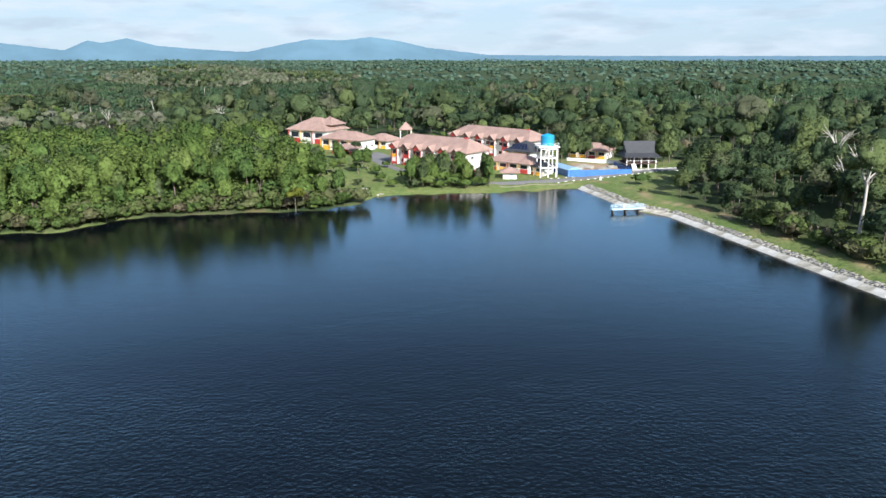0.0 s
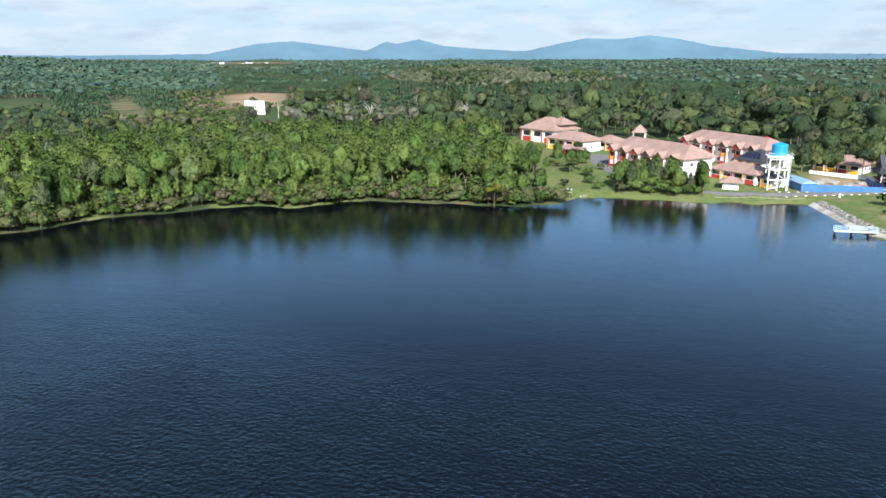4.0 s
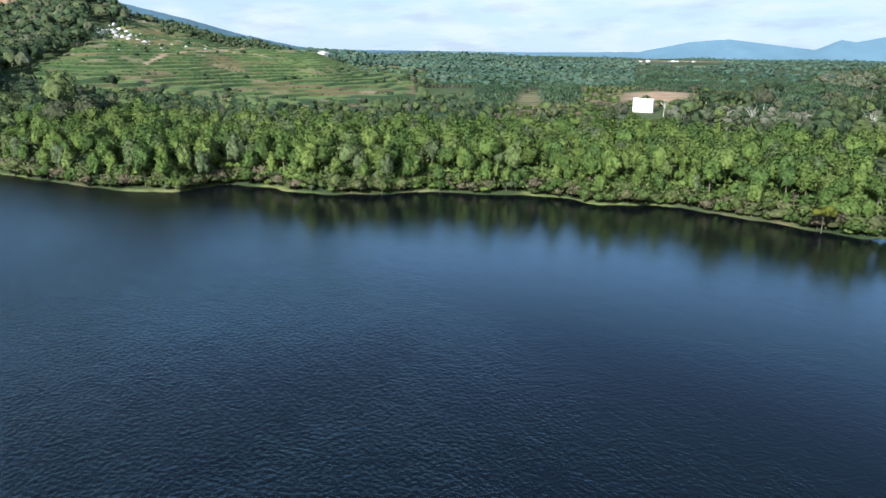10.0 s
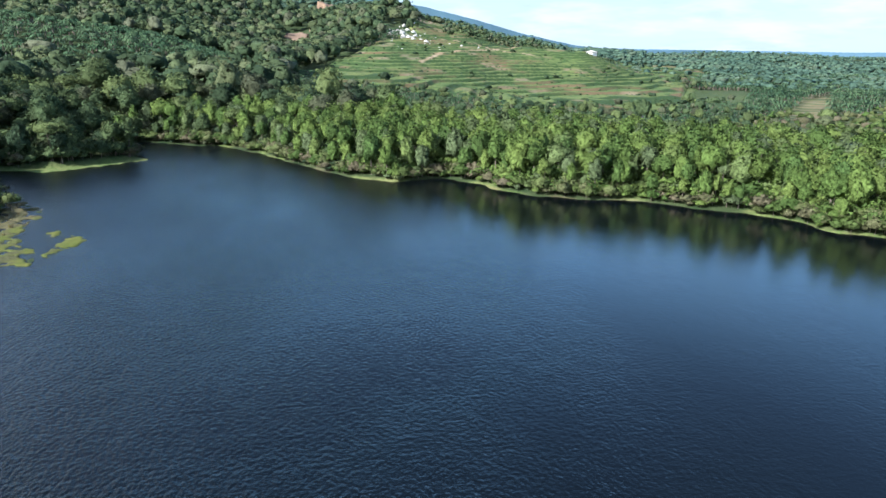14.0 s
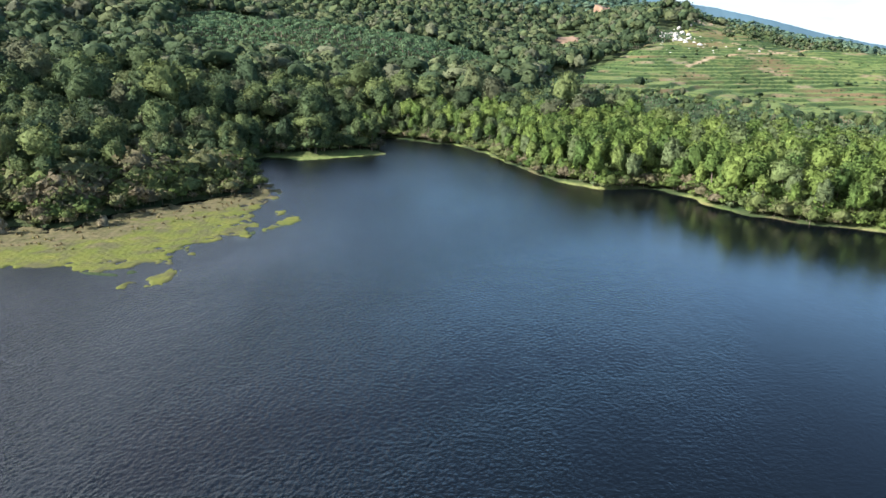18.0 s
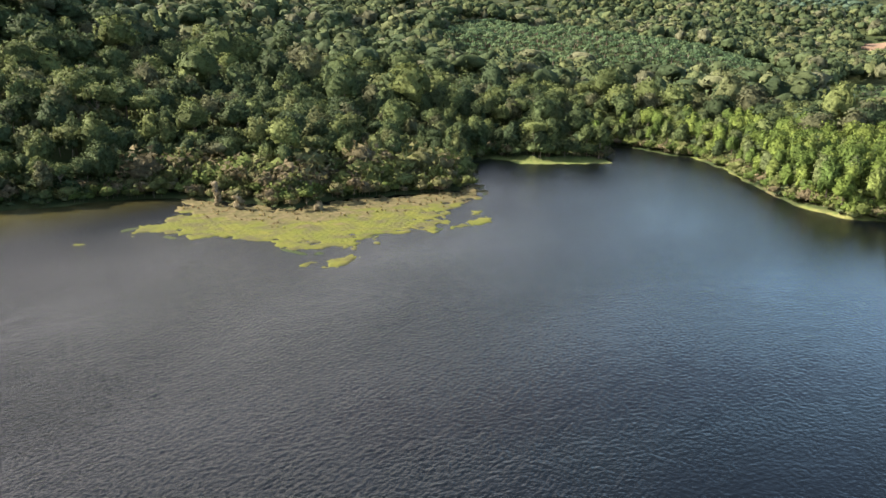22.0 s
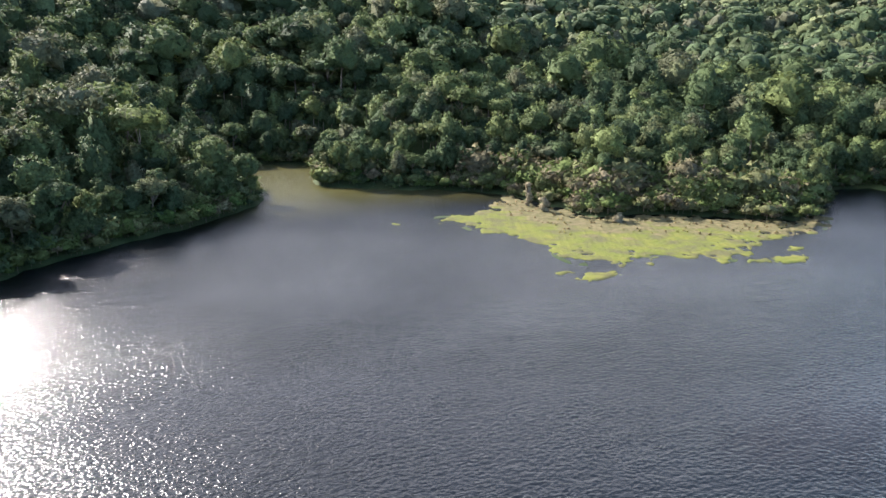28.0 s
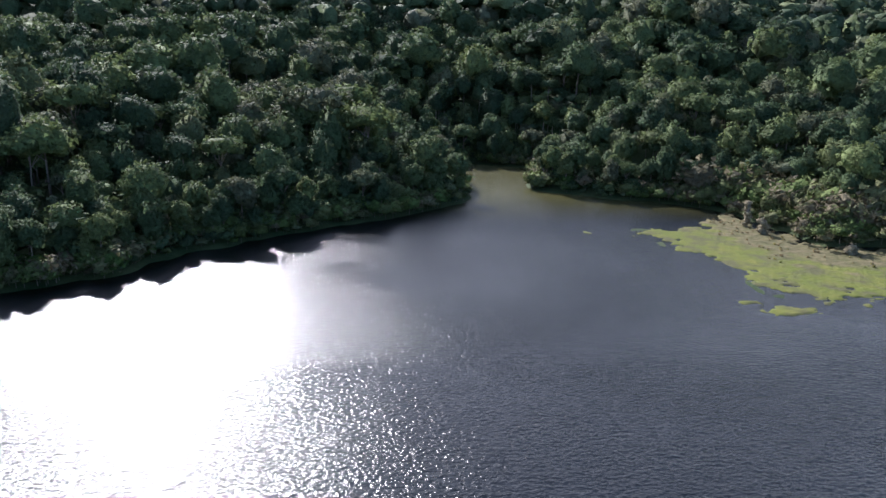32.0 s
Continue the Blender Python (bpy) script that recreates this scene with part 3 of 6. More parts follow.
ta, tr = np.meshgrid(np.radians(np.arange(54, 88, 0.18)), 460 * 1.0058 ** np.arange(203))
tx, ty = MID[0] - np.sin(ta) * tr, MID[1] + np.cos(ta) * tr
tz = height(tx, ty, np.full(tx.shape, 300.0))
share = terrace_share(tx, ty)
step = TERRACE
lev = (tz + 1.2 * waves(tx, ty, 190, 3.3)) / step
rise = soft((lev - np.floor(lev)) / 0.34)
wild = 0.8 * soft((waves(tx, ty, 210, 5.1) - 0.3) * 3)
stepped = (np.floor(lev) + rise) * step - 1.2 * waves(tx, ty, 190, 3.3)
tz2 = tz * wild + stepped * (1 - wild) - 10 + 11.5 * soft(share * 3)
bank = (rise < 0.97) * (1 - wild)
face = bank * 0.5 * soft((waves(tx, ty, 110, 8.3) - 0.35) * 6)
tc = np.arange(tx.size).reshape(tx.shape)
tq = np.stack([tc[:-1, :-1], tc[:-1, 1:], tc[1:, 1:], tc[1:, :-1]], -1).reshape(-1, 4)
# bare red cut and pale tracks along the slope
tracks = np.zeros(tx.shape)
for line, wide in ((((-700, 170), (-785, 210), (-863, 304), (-1025, 448)), 2.4), (((-800, 330), (-930, 250), (-960, 200)), 1.8), (((-1200, 150), (-1090, 120), (-980, 90)), 2)):
    for (ax, ay), (bx, by) in zip(line[:-1], line[1:]):
        k = np.clip(((tx - ax) * (bx - ax) + (ty - ay) * (by - ay)) / ((bx - ax) ** 2 + (by - ay) ** 2), 0, 1)
        tracks = np.maximum(tracks, soft(1.6 - np.hypot(tx - ax - k * (bx - ax), ty - ay - k * (by - ay)) / wide))
scar = soft(1.5 - np.hypot((tx + 1330) / 40, (ty - 66) / 26)) + soft(1.5 - np.hypot((tx + 1160) / 30, (ty - 250) / 36)) * (waves(tx, ty, 22, 4.4) > 0)
cut = np.clip(face + tracks + scar, 0, 1)
tagged(new("terraced_hillside", built("terraced_hillside", np.stack([tx, ty, tz2], -1).reshape(-1, 3), [tq[:, ::-1]], [terrace_material()], True, layers=(("cut", cut), ("bank", bank)))),
       "green hillside cut in planted terraces with bare red banks", "hillside", kind="structure")


# ---- far mountains ----
def ridge(name, profile, far, colour, seed, label):
    """A worn range of mountains along the horizon: bearing and rise in degrees."""
    az = np.arange(profile[0][0], profile[-1][0], 0.12)
    el = np.interp(az, [p[0] for p in profile], [p[1] for p in profile])
    el = el + 0.035 * np.array([noise.noise((a * 1.3, seed, 0)) + 0.6 * noise.noise((a * 4.1, seed, 3)) + 0.5 * noise.noise((a * 11.0, seed, 7)) for a in az])
    rows, v = 9, []
    for k in range(rows):
        s = k / (rows - 1)
        for a, e in zip(az, el):
            out = far - 330 * (1 - s) + 25 * noise.noise((a * 0.35, s * 2, seed))
            top = 42 + math.tan(radians(e)) * far
            v.append((20 - math.sin(radians(a)) * out, 20 + math.cos(radians(a)) * out, 8 + (top - 8) * s ** 1.1 + 6 * math.sin(math.pi * s) * noise.noise((a * 0.5, s * 3, seed + 5))))
    n = len(az)
    c = np.arange(n * rows).reshape(rows, n)
    q = np.stack([c[:-1, :-1], c[:-1, 1:], c[1:, 1:], c[1:, :-1]], -1).reshape(-1, 4)
    # distance haze painted in: blue base colour and a faint glow, no lamp
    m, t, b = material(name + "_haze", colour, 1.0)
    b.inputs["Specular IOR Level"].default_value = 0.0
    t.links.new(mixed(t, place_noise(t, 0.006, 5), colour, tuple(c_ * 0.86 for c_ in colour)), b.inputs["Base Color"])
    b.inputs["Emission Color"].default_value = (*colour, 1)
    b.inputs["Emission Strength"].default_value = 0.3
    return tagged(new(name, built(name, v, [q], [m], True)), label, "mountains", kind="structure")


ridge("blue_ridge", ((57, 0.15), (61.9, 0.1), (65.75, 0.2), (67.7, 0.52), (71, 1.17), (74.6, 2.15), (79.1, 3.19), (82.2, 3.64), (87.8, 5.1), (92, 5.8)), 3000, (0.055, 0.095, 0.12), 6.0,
      "wooded ridge painted hazy blue behind the terraced hill")
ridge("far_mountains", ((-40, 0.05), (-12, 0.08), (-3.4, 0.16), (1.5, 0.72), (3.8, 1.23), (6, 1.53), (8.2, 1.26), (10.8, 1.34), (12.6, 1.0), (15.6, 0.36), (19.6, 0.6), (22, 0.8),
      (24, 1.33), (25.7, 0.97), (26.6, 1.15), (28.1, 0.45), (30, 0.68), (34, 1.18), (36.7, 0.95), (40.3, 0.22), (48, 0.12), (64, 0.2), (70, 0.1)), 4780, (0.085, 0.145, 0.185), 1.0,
      "mountains on the horizon painted hazy blue")

# ---- vegetation ----
def leaf_clump(rng, centre, radii, count, size, heart=None):
    """Leaves set over a lumpy clump, most facing out and up: corners of triangles and soft normals."""
    n = rng.normal(size=(count, 3))
    n /= np.linalg.norm(n, axis=1)[:, None]
    n[:, 2] = np.where(n[:, 2] < -0.3, -n[:, 2], n[:, 2])
    p = centre + n * radii * rng.uniform(0.62, 1.12, (count, 1))
    face = n * 0.9 + rng.normal(size=(count, 3)) * 0.4 + (0, 0, 0.3)
    face /= np.linalg.norm(face, axis=1)[:, None]
    u = np.cross(face, rng.normal(size=(count, 3)))
    u /= np.linalg.norm(u, axis=1)[:, None] + 1e-9
    w = np.cross(face, u)
    s = size * rng.uniform(0.6, 1.4, (count, 1))
    v = np.stack([p + u * s, p - u * s * 0.6 + w * s * 0.75, p - u * s * 0.6 - w * s * 0.75], 1).reshape(-1, 3)
    soft_n = n * 0.75 + face * 0.5
    if heart is not None:
        dome = p - heart
        soft_n = n * 0.6 + face * 0.25 + dome / (np.linalg.norm(dome, axis=1)[:, None] + 1e-9) * 0.6
    soft_n /= np.linalg.norm(soft_n, axis=1)[:, None]
    return v, np.repeat(soft_n, 3, 0)


def ball(level):
    b = bmesh.new()
    bmesh.ops.create_icosphere(b, subdivisions=level, radius=1.0)
    v, f = np.array([p.co[:] for p in b.verts]), np.array([[p.index for p in q.verts] for q in b.faces])
    b.free()
    return v, f


BALLS = {k: ball(k) for k in (1, 2, 3, 4)}
ICO, ICO_F = BALLS[1]


def billow(heart, half, plan, ways):
    """Where rays from the heart leave a crown heaped up of clumps: points and outward normals."""
    best = np.full(len(ways), 0.0)
    out = np.zeros((len(ways), 3))
    core = half * 0.62
    for c, r in [(heart, core)] + [(c, r) for c, r in plan]:
        o, d = (heart - c) / r, ways / r
        qa, qb, qc = (d * d).sum(1), (o * d).sum(1), (o * o).sum() - 1
        disc = qb * qb - qa * qc
        far = np.where(disc > 0, (-qb + np.sqrt(np.maximum(disc, 0))) / qa, 0)
        hit = far > best
        best = np.where(hit, far, best)
        n = (heart + ways * far[:, None] - c) / (r * r)
        out = np.where(hit[:, None], n / (np.linalg.norm(n, axis=1)[:, None] + 1e-9), out)
    return heart + ways * best[:, None], out


def crown_shape(rng, heart, half, plan, level, leaves, size):
    """A billowing crown: a heaped shell, ragged with loose sprays of leaves."""
    ways, faces = BALLS[level]
    turn = rng.uniform(0, 6.28)
    c, s_ = math.cos(turn), math.sin(turn)
    ways = np.stack([ways[:, 0] * c - ways[:, 1] * s_, ways[:, 0] * s_ + ways[:, 1] * c, ways[:, 2]], -1)
    aim = ways * half
    aim /= np.linalg.norm(aim, axis=1)[:, None]
    p, n = billow(heart, half, plan, aim)
    p = heart + (p - heart) * ((0.91 if leaves else 1.0) + rng.normal(size=(len(p), 1)) * 0.04)
    faces = faces[(ways[:, 2] > -0.75)[faces].all(1)]
    n = n * 0.8 + aim * 0.3
    n /= np.linalg.norm(n, axis=1)[:, None]
    bits = [(p, faces, n)]
    if leaves:
        w = rng.normal(size=(leaves, 3))
        w[:, 2] = np.where(w[:, 2] < -0.25, -w[:, 2], w[:, 2])
        w = w / np.linalg.norm(w, axis=1)[:, None] * half
        w /= np.linalg.norm(w, axis=1)[:, None]
        q, m = billow(heart, half, plan, w)
        q = q + m * rng.uniform(-0.7, 0.9, (leaves, 1)) * size
        face = m * 0.55 + rng.normal(size=(leaves, 3)) * 0.55 + (0, 0, 0.25)
        face /= np.linalg.norm(face, axis=1)[:, None]
        u = np.cross(face, rng.normal(size=(leaves, 3)))
        u /= np.linalg.norm(u, axis=1)[:, None] + 1e-9
        k = np.cross(face, u)
        sz = size * rng.uniform(0.55, 1.4, (leaves, 1))
        v = np.stack([q + u * sz, q - u * sz * 0.6 + k * sz * 0.75, q - u * sz * 0.6 - k * sz * 0.75], 1).reshape(-1, 3)
        m = m * 0.75 + face * 0.3 + w * 0.28
        m /= np.linalg.norm(m, axis=1)[:, None]
        bits.append((v, np.arange(len(v)).reshape(-1, 3), np.repeat(m, 3, 0)))
    return joined_up(bits)


def tube(points, radii, sides):
    """A tapered limb along a line of points: points, triangles and normals."""
    rings, outs = [], []
    for i, (p, r) in enumerate(zip(points, radii)):
        q = np.array(points[min(i + 1, len(points) - 1)]) - np.array(points[max(i - 1, 0)])
        q = q / (np.linalg.norm(q) + 1e-9)
        u = np.cross(q, (0.3, 0.9, 0.1))
        u /= np.linalg.norm(u)
        w = np.cross(q, u)
        a = np.arange(sides) * 2 * math.pi / sides
        o = np.cos(a)[:, None] * u + np.sin(a)[:, None] * w
        rings.append(np.array(p) + r * o)
        outs.append(o)
    k = np.arange(sides)
    f = []
    for i in range(len(points) - 1):
        a, b = k + i * sides, (k + 1) % sides + i * sides
        f += [np.stack([a, b, b + sides], -1), np.stack([a, b + sides, a + sides], -1)]
    return np.concatenate(rings), np.concatenate(f), np.concatenate(outs)


CROWNS = {"tall": (0.40, 0.9), "round": (0.28, 1.0), "flat": (0.17, 1.2), "egg": (0.34, 0.95)}


def crown_plan(rng, tall, wide, clumps, form):
    """Clumps of leaves over a lumpy dome: heart and half-axes of the crown, then centres and radii."""
    share, spread = CROWNS[form]
    half = np.array((wide * 0.4 * spread * rng.uniform(0.85, 1.1), wide * 0.4 * spread * rng.uniform(0.85, 1.1), tall * share))
    heart = np.array((0, 0, tall * 0.97 - half[2] - wide * 0.08))
    out = []
    for i in range(clumps):
        up = 1 - (i + 0.5) / clumps * 1.55
        ring = math.sqrt(max(0, 1 - up * up))
        a = i * 2.4 + rng.uniform(-0.5, 0.5)
        size = wide * rng.uniform(0.14, 0.25) * (12 / clumps) ** 0.35
        out.append((heart + half * (ring * math.cos(a), ring * math.sin(a), up) * rng.uniform(0.72, 1.12),
                    np.array((size, size * rng.uniform(0.85, 1.15), size * rng.uniform(0.65, 0.95)))))
    return heart, half, out


def tree_shape(seed, tall, wide, clumps, leaves, size, form="round", sides=5, limbs=6, level=3):
    """Trunk with limbs, and a crown of leaves, each as points, triangles and normals."""
    rng = np.random.default_rng(seed)
    heart, half, plan = crown_plan(rng, tall, wide, clumps, form)
    lean = rng.uniform(-0.05, 0.05, 2) * tall
    line = [(0, 0, -0.8), (lean[0] * 0.3, lean[1] * 0.3, tall * 0.3), (lean[0], lean[1], tall * 0.62), (lean[0] * 1.2, lean[1] * 1.2, tall * 0.88)]
    g = tall * 0.015
    parts = [(line, (g * 1.4, g, g * 0.65, g * 0.2))]
    for c, r in plan[:: max(1, clumps // max(1, limbs))][:limbs]:
        b = np.array(line[1]) * 0.5 + np.array(line[2]) * 0.5 if c[2] > tall * 0.55 else np.array(line[1])
        parts.append(([b, (b + c) / 2 + (0, 0, tall * 0.02), c], (g * 0.5, g * 0.35, g * 0.12)))
    wood = joined_up([tube(p, r, sides) for p, r in parts])
    return wood, crown_shape(rng, heart, half, plan, level, leaves, size)


def joined_up(bits):
    n, v, f, o = 0, [], [], []
    for a, b, c in bits:
        v.append(a)
        f.append(b + n)
        o.append(c)
        n += len(a)
    return np.concatenate(v), np.concatenate(f), np.concatenate(o)


def strewn(x0, x1, y0, y1, step, seed):
    """Jittered places over a rectangle."""
    g = np.random.default_rng(seed)
    x, y = np.meshgrid(np.arange(x0, x1, step), np.arange(y0, y1, step))
    return (x + g.uniform(-0.45, 0.45, x.shape) * step).ravel(), (y + g.uniform(-0.45, 0.45, y.shape) * step).ravel()


def cleared(x, y):
    """Bare cuttings on the hill, with the open slope below the largest."""
    r, a = polar(x, y)
    hit = (r > 930) & (r < 1240) & (np.abs(a - 89.9) < 1.3)
    for cx, cy, rx, ry in ((-1240, 80, 40, 16), (-1597, 137, 75, 55), (-955, 188, 95, 30)):
        hit |= ((x - cx) / rx) ** 2 + ((y - cy) / ry) ** 2 < 1
    return hit



def thicket(name, shapes, x, y, z, scale, seed, mats, label, category, tints=None):
    """Many plants joined into one mesh, turned, scaled and tinted one by one."""
    g = np.random.default_rng(seed)
    pick = g.integers(0, len(shapes), len(x))
    turn = g.uniform(0, 6.28, len(x))
    tint = g.uniform(0, 1, len(x)) if tints is None else tints
    wide_ = scale * g.uniform(0.82, 1.22, len(x))
    verts, faces, outs, hues, base = [], [[] for _ in mats], [], [], 0
    for k, parts in enumerate(shapes):
        who = np.nonzero(pick == k)[0]
        if not len(who):
            continue
        c, s, sc, wide = (a[who][:, None] for a in (np.cos(turn), np.sin(turn), scale, wide_))
        for j, (v, f, o) in enumerate(parts):
            verts.append(np.stack([(v[:, 0] * c - v[:, 1] * s) * wide + x[who][:, None], (v[:, 0] * s + v[:, 1] * c) * wide + y[who][:, None],
                                   v[:, 2] * sc + z[who][:, None]], -1).reshape(-1, 3))
            outs.append(np.stack([o[:, 0] * c - o[:, 1] * s, o[:, 0] * s + o[:, 1] * c, np.broadcast_to(o[:, 2], (len(who), len(o)))], -1).reshape(-1, 3))
            faces[j].append((f[None] + (base + np.arange(len(who)) * len(v))[:, None, None]).reshape(-1, 3))
            hues.append(np.repeat(tint[who], len(v)))
            base += len(v) * len(who)
    faces = [np.concatenate(q) for q in faces if q]
    me = built(name, np.concatenate(verts), faces, mats, False, np.concatenate(hues), range(len(faces)), normals=np.concatenate(outs))
    return tagged(new(name, me), label, category, kind="stuff")


def crowns_only(shapes):
    return [(s[1],) for s in shapes]


FORMS = ("tall", "round", "egg", "round", "tall", "egg", "flat", "round")
SUN_NEAR = [tree_shape(10 + i, 14, 6.8, 32 + i % 5, 860, 0.28, form=FORMS[i % 6], level=3) for i in range(8)]
HILL_NEAR = [tree_shape(30 + i, 14, 8.0, 30 + i % 5, 900, 0.34, form=FORMS[i], level=3) for i in range(8)]
SUN_MID = [tree_shape(50 + i, 14, 7.0, 26 + i % 5, 420, 0.33, form=FORMS[i % 6], sides=3, limbs=2, level=2) for i in range(9)]
HILL_MID = [tree_shape(70 + i, 16, 10, 30 + i % 6, 360, 0.5, form=FORMS[i], sides=3, limbs=3, level=2) for i in range(8)]
HILL_HIGH = [tree_shape(80 + i, 16, 10.5, 26 + i % 6, 230, 0.62, form=FORMS[i], sides=3, limbs=0, level=2) for i in range(8)]
FILL = [tree_shape(140 + i, 7, 6.5, 7, 22, 0.9, form=("egg", "round")[i % 2], sides=3, limbs=0, level=1) for i in range(5)]
TREE_FAR = [tree_shape(90 + i, 16, 11, 14, 34, 1.0, form=FORMS[i], sides=3, limbs=0, level=2) for i in range(8)]
TREE_SPECK = [tree_shape(110 + i, 13, 15, 4, 0, 2.6, sides=3, limbs=0, level=1) for i in range(5)]
TREE_BLOB = [tree_shape(100 + i, 15, 13, 12, 18, 1.5, form=FORMS[i], sides=3, limbs=0, level=2) for i in range(6)]
SHRUB = [tree_shape(130 + i, 2.6, 3.4, 8, 62, 0.3, form=("round", "egg")[i % 2], sides=3, limbs=0, level=1) for i in range(6)]


def palm_shape(seed, fronds, tall=7.0, reach=4.6):
    """An oil palm: a short trunk and arching fronds, each a folded blade of two joints."""
    g = np.random.default_rng(seed)
    v, f, o = [], [], []
    for i in range(fronds):
        a, up = i * 2.4, g.uniform(0.1, 1.0)
        d, w = np.array((math.cos(a), math.sin(a), 0)), np.array((-math.sin(a), math.cos(a), 0)) * 0.62
        p0, p1, p2 = np.array((0, 0, tall)), d * reach * 0.55 + (0, 0, tall + reach * 0.42 * up), d * reach * (1.05 - 0.3 * up) + (0, 0, tall + reach * (0.5 * up - 0.45))
        n = len(v) * 1
        v += [p0, p1 + w, p1 - w, p2]
        f += [(n, n + 2, n + 1), (n + 1, n + 2, n + 3)]
        up_n = np.array((0, 0, 1.0)) + d * 0.6
        o += [up_n / np.linalg.norm(up_n)] * 4
    return tube([(0, 0, -0.6), (0, 0, tall)], (0.4, 0.35), 3), (np.array(v), np.array(f), np.array(o))


PALMS = [palm_shape(150 + i, 15, 4.6, 4.8) for i in range(4)]
PALMS_FAR = [palm_shape(160 + i, 9, 4.0, 5.6) for i in range(4)]

# woods round the lake
x, y = strewn(-345, 175, -330, 470, 4.9, 1)
d = from_edge(SHORE, x, y)
r, az = polar(x, y)
behind = inside(np.array([(-84, -108), (-78, -60), (-110, -50), (-150, -30), (-170, -62), (-120, -84), (-106, -108)], float), x, y)
open_ = (behind & (from_edge(MARSH, x, y) < 16)) | inside(GROUNDS, x, y) | inside(MARSH, x, y) | inside(SPIT, x, y) | (d < 1.8)
z = height(x, y, d)
d = np.where(inside(np.array([(-175, -30), (-60, -60), (-70, -125), (-190, -70)], float), x, y), np.minimum(d, np.maximum(0, from_edge(MARSH, x, y))), d)
rng = np.random.default_rng(5)
chance = rng.uniform(0, 1, len(x))
west = (az > 5) & (az < 82) & (x < -20) & (d < 80 + 8 * waves(x, y, 60, 1.0))
south = (az >= 82) & (az < 225) & (r < 370)
east = ((az < -5) | (az >= 225)) & (d < 75)
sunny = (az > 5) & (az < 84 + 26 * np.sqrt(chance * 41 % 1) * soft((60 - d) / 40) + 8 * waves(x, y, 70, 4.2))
wood = ((west & (chance < np.where(d < 25, 0.93, 0.72))) | (south & (chance < np.where(d < 12, 0.85, np.where(d < 30, 0.55, 0.42)))) | (east & (chance < 0.62))) & ~open_
close = wood & (d < np.where(sunny, 7.0, 9.0)) & ((x < -15) | (y < 20) | (y > 105))
hill_size = np.where(chance * 97 % 1 < 0.13, 1.42, 0.94) * (0.72 + 0.4 * soft((d - 8) / 40))


def tree_meshes(shapes, leaf):
    return [(built("trunk", w[0], [w[1]], [bark], normals=w[2]), built("crown", c[0], [c[1]], [leaf], normals=c[2])) for w, c in shapes]


def plant(meshes, place, turn, scale, label, group, name="tree", category="tree"):
    top = tagged(new(name), label, category, group)
    top.matrix_world = Matrix.LocRotScale(place, Euler((0, 0, turn)), scale)
    for nm, me in zip(("trunk", "crown"), meshes):
        new(nm, me).parent = top
    return top


sun_meshes, hill_meshes = tree_meshes(SUN_NEAR, leaf_sun), tree_meshes(HILL_NEAR, leaf_hill)
for i in np.nonzero(close)[0]:
    s = rng.uniform(0.6, 1.05) * (0.8 if d[i] < 4 else 1.0) * (0.85 if x[i] > 40 and y[i] > 60 else 1.0)
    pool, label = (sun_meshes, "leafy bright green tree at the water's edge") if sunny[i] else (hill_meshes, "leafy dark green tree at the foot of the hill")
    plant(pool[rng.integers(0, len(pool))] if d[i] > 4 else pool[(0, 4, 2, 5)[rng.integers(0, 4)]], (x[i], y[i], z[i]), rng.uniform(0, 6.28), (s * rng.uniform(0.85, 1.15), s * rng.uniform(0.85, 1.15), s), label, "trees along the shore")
m = wood & ~close & sunny
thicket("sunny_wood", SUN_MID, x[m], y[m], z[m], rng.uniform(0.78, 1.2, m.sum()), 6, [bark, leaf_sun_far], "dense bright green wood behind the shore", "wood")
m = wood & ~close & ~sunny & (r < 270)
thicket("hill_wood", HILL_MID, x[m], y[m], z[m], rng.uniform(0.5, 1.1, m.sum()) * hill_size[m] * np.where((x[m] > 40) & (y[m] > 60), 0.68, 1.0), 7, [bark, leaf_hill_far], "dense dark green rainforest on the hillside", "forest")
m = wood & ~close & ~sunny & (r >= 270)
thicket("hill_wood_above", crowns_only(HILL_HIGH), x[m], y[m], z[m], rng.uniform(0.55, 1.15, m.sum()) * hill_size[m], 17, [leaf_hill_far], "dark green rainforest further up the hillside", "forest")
m = south & ~wood & ~open_ & (d > 7)
thicket("hill_lower_storey", crowns_only(FILL), x[m], y[m], z[m], rng.uniform(0.6, 1.15, m.sum()), 29, [leaf_hill_far], "young trees filling the rainforest below the canopy", "forest")
# shrubs along the foot of the woods and at the back of the marsh
x, y = strewn(-300, 120, -200, 235, 1.6, 3)
d = from_edge(SHORE, x, y)
pick = (d > 0.1) & (d < 5.5) & ~inside(MARSH, x, y) & ~inside(SPIT, x, y) & ~inside(GROUNDS, x, y) & ((x < -20) | (y < 60)) & (rng.uniform(0, 1, len(x)) < np.where(waves(x, y, 48, 7.1) > -0.12, 0.72, 0.15))
k = (np.clip(((y + 108) / 0.5).astype(int), 0, body.shape[0] - 1), np.clip(((x + 168) / 0.5).astype(int), 0, body.shape[1] - 1))
back_edge = inside(MARSH, x, y) & (back[k] < 3.5) & (body[k] > 0.9) & (rng.uniform(0, 1, len(x)) < 0.3) & (np.hypot(x + 86, y + 80) > 6)
clear_of = from_edge(MARSH, x, y)
back_edge |= (clear_of > 0) & (clear_of < 16) & (np.hypot(x + 85, y + 78) > 7) & (x < -84) & (x > -165) & (y < -36) & (rng.uniform(0, 1, len(x)) < 0.45) & (d > 2)
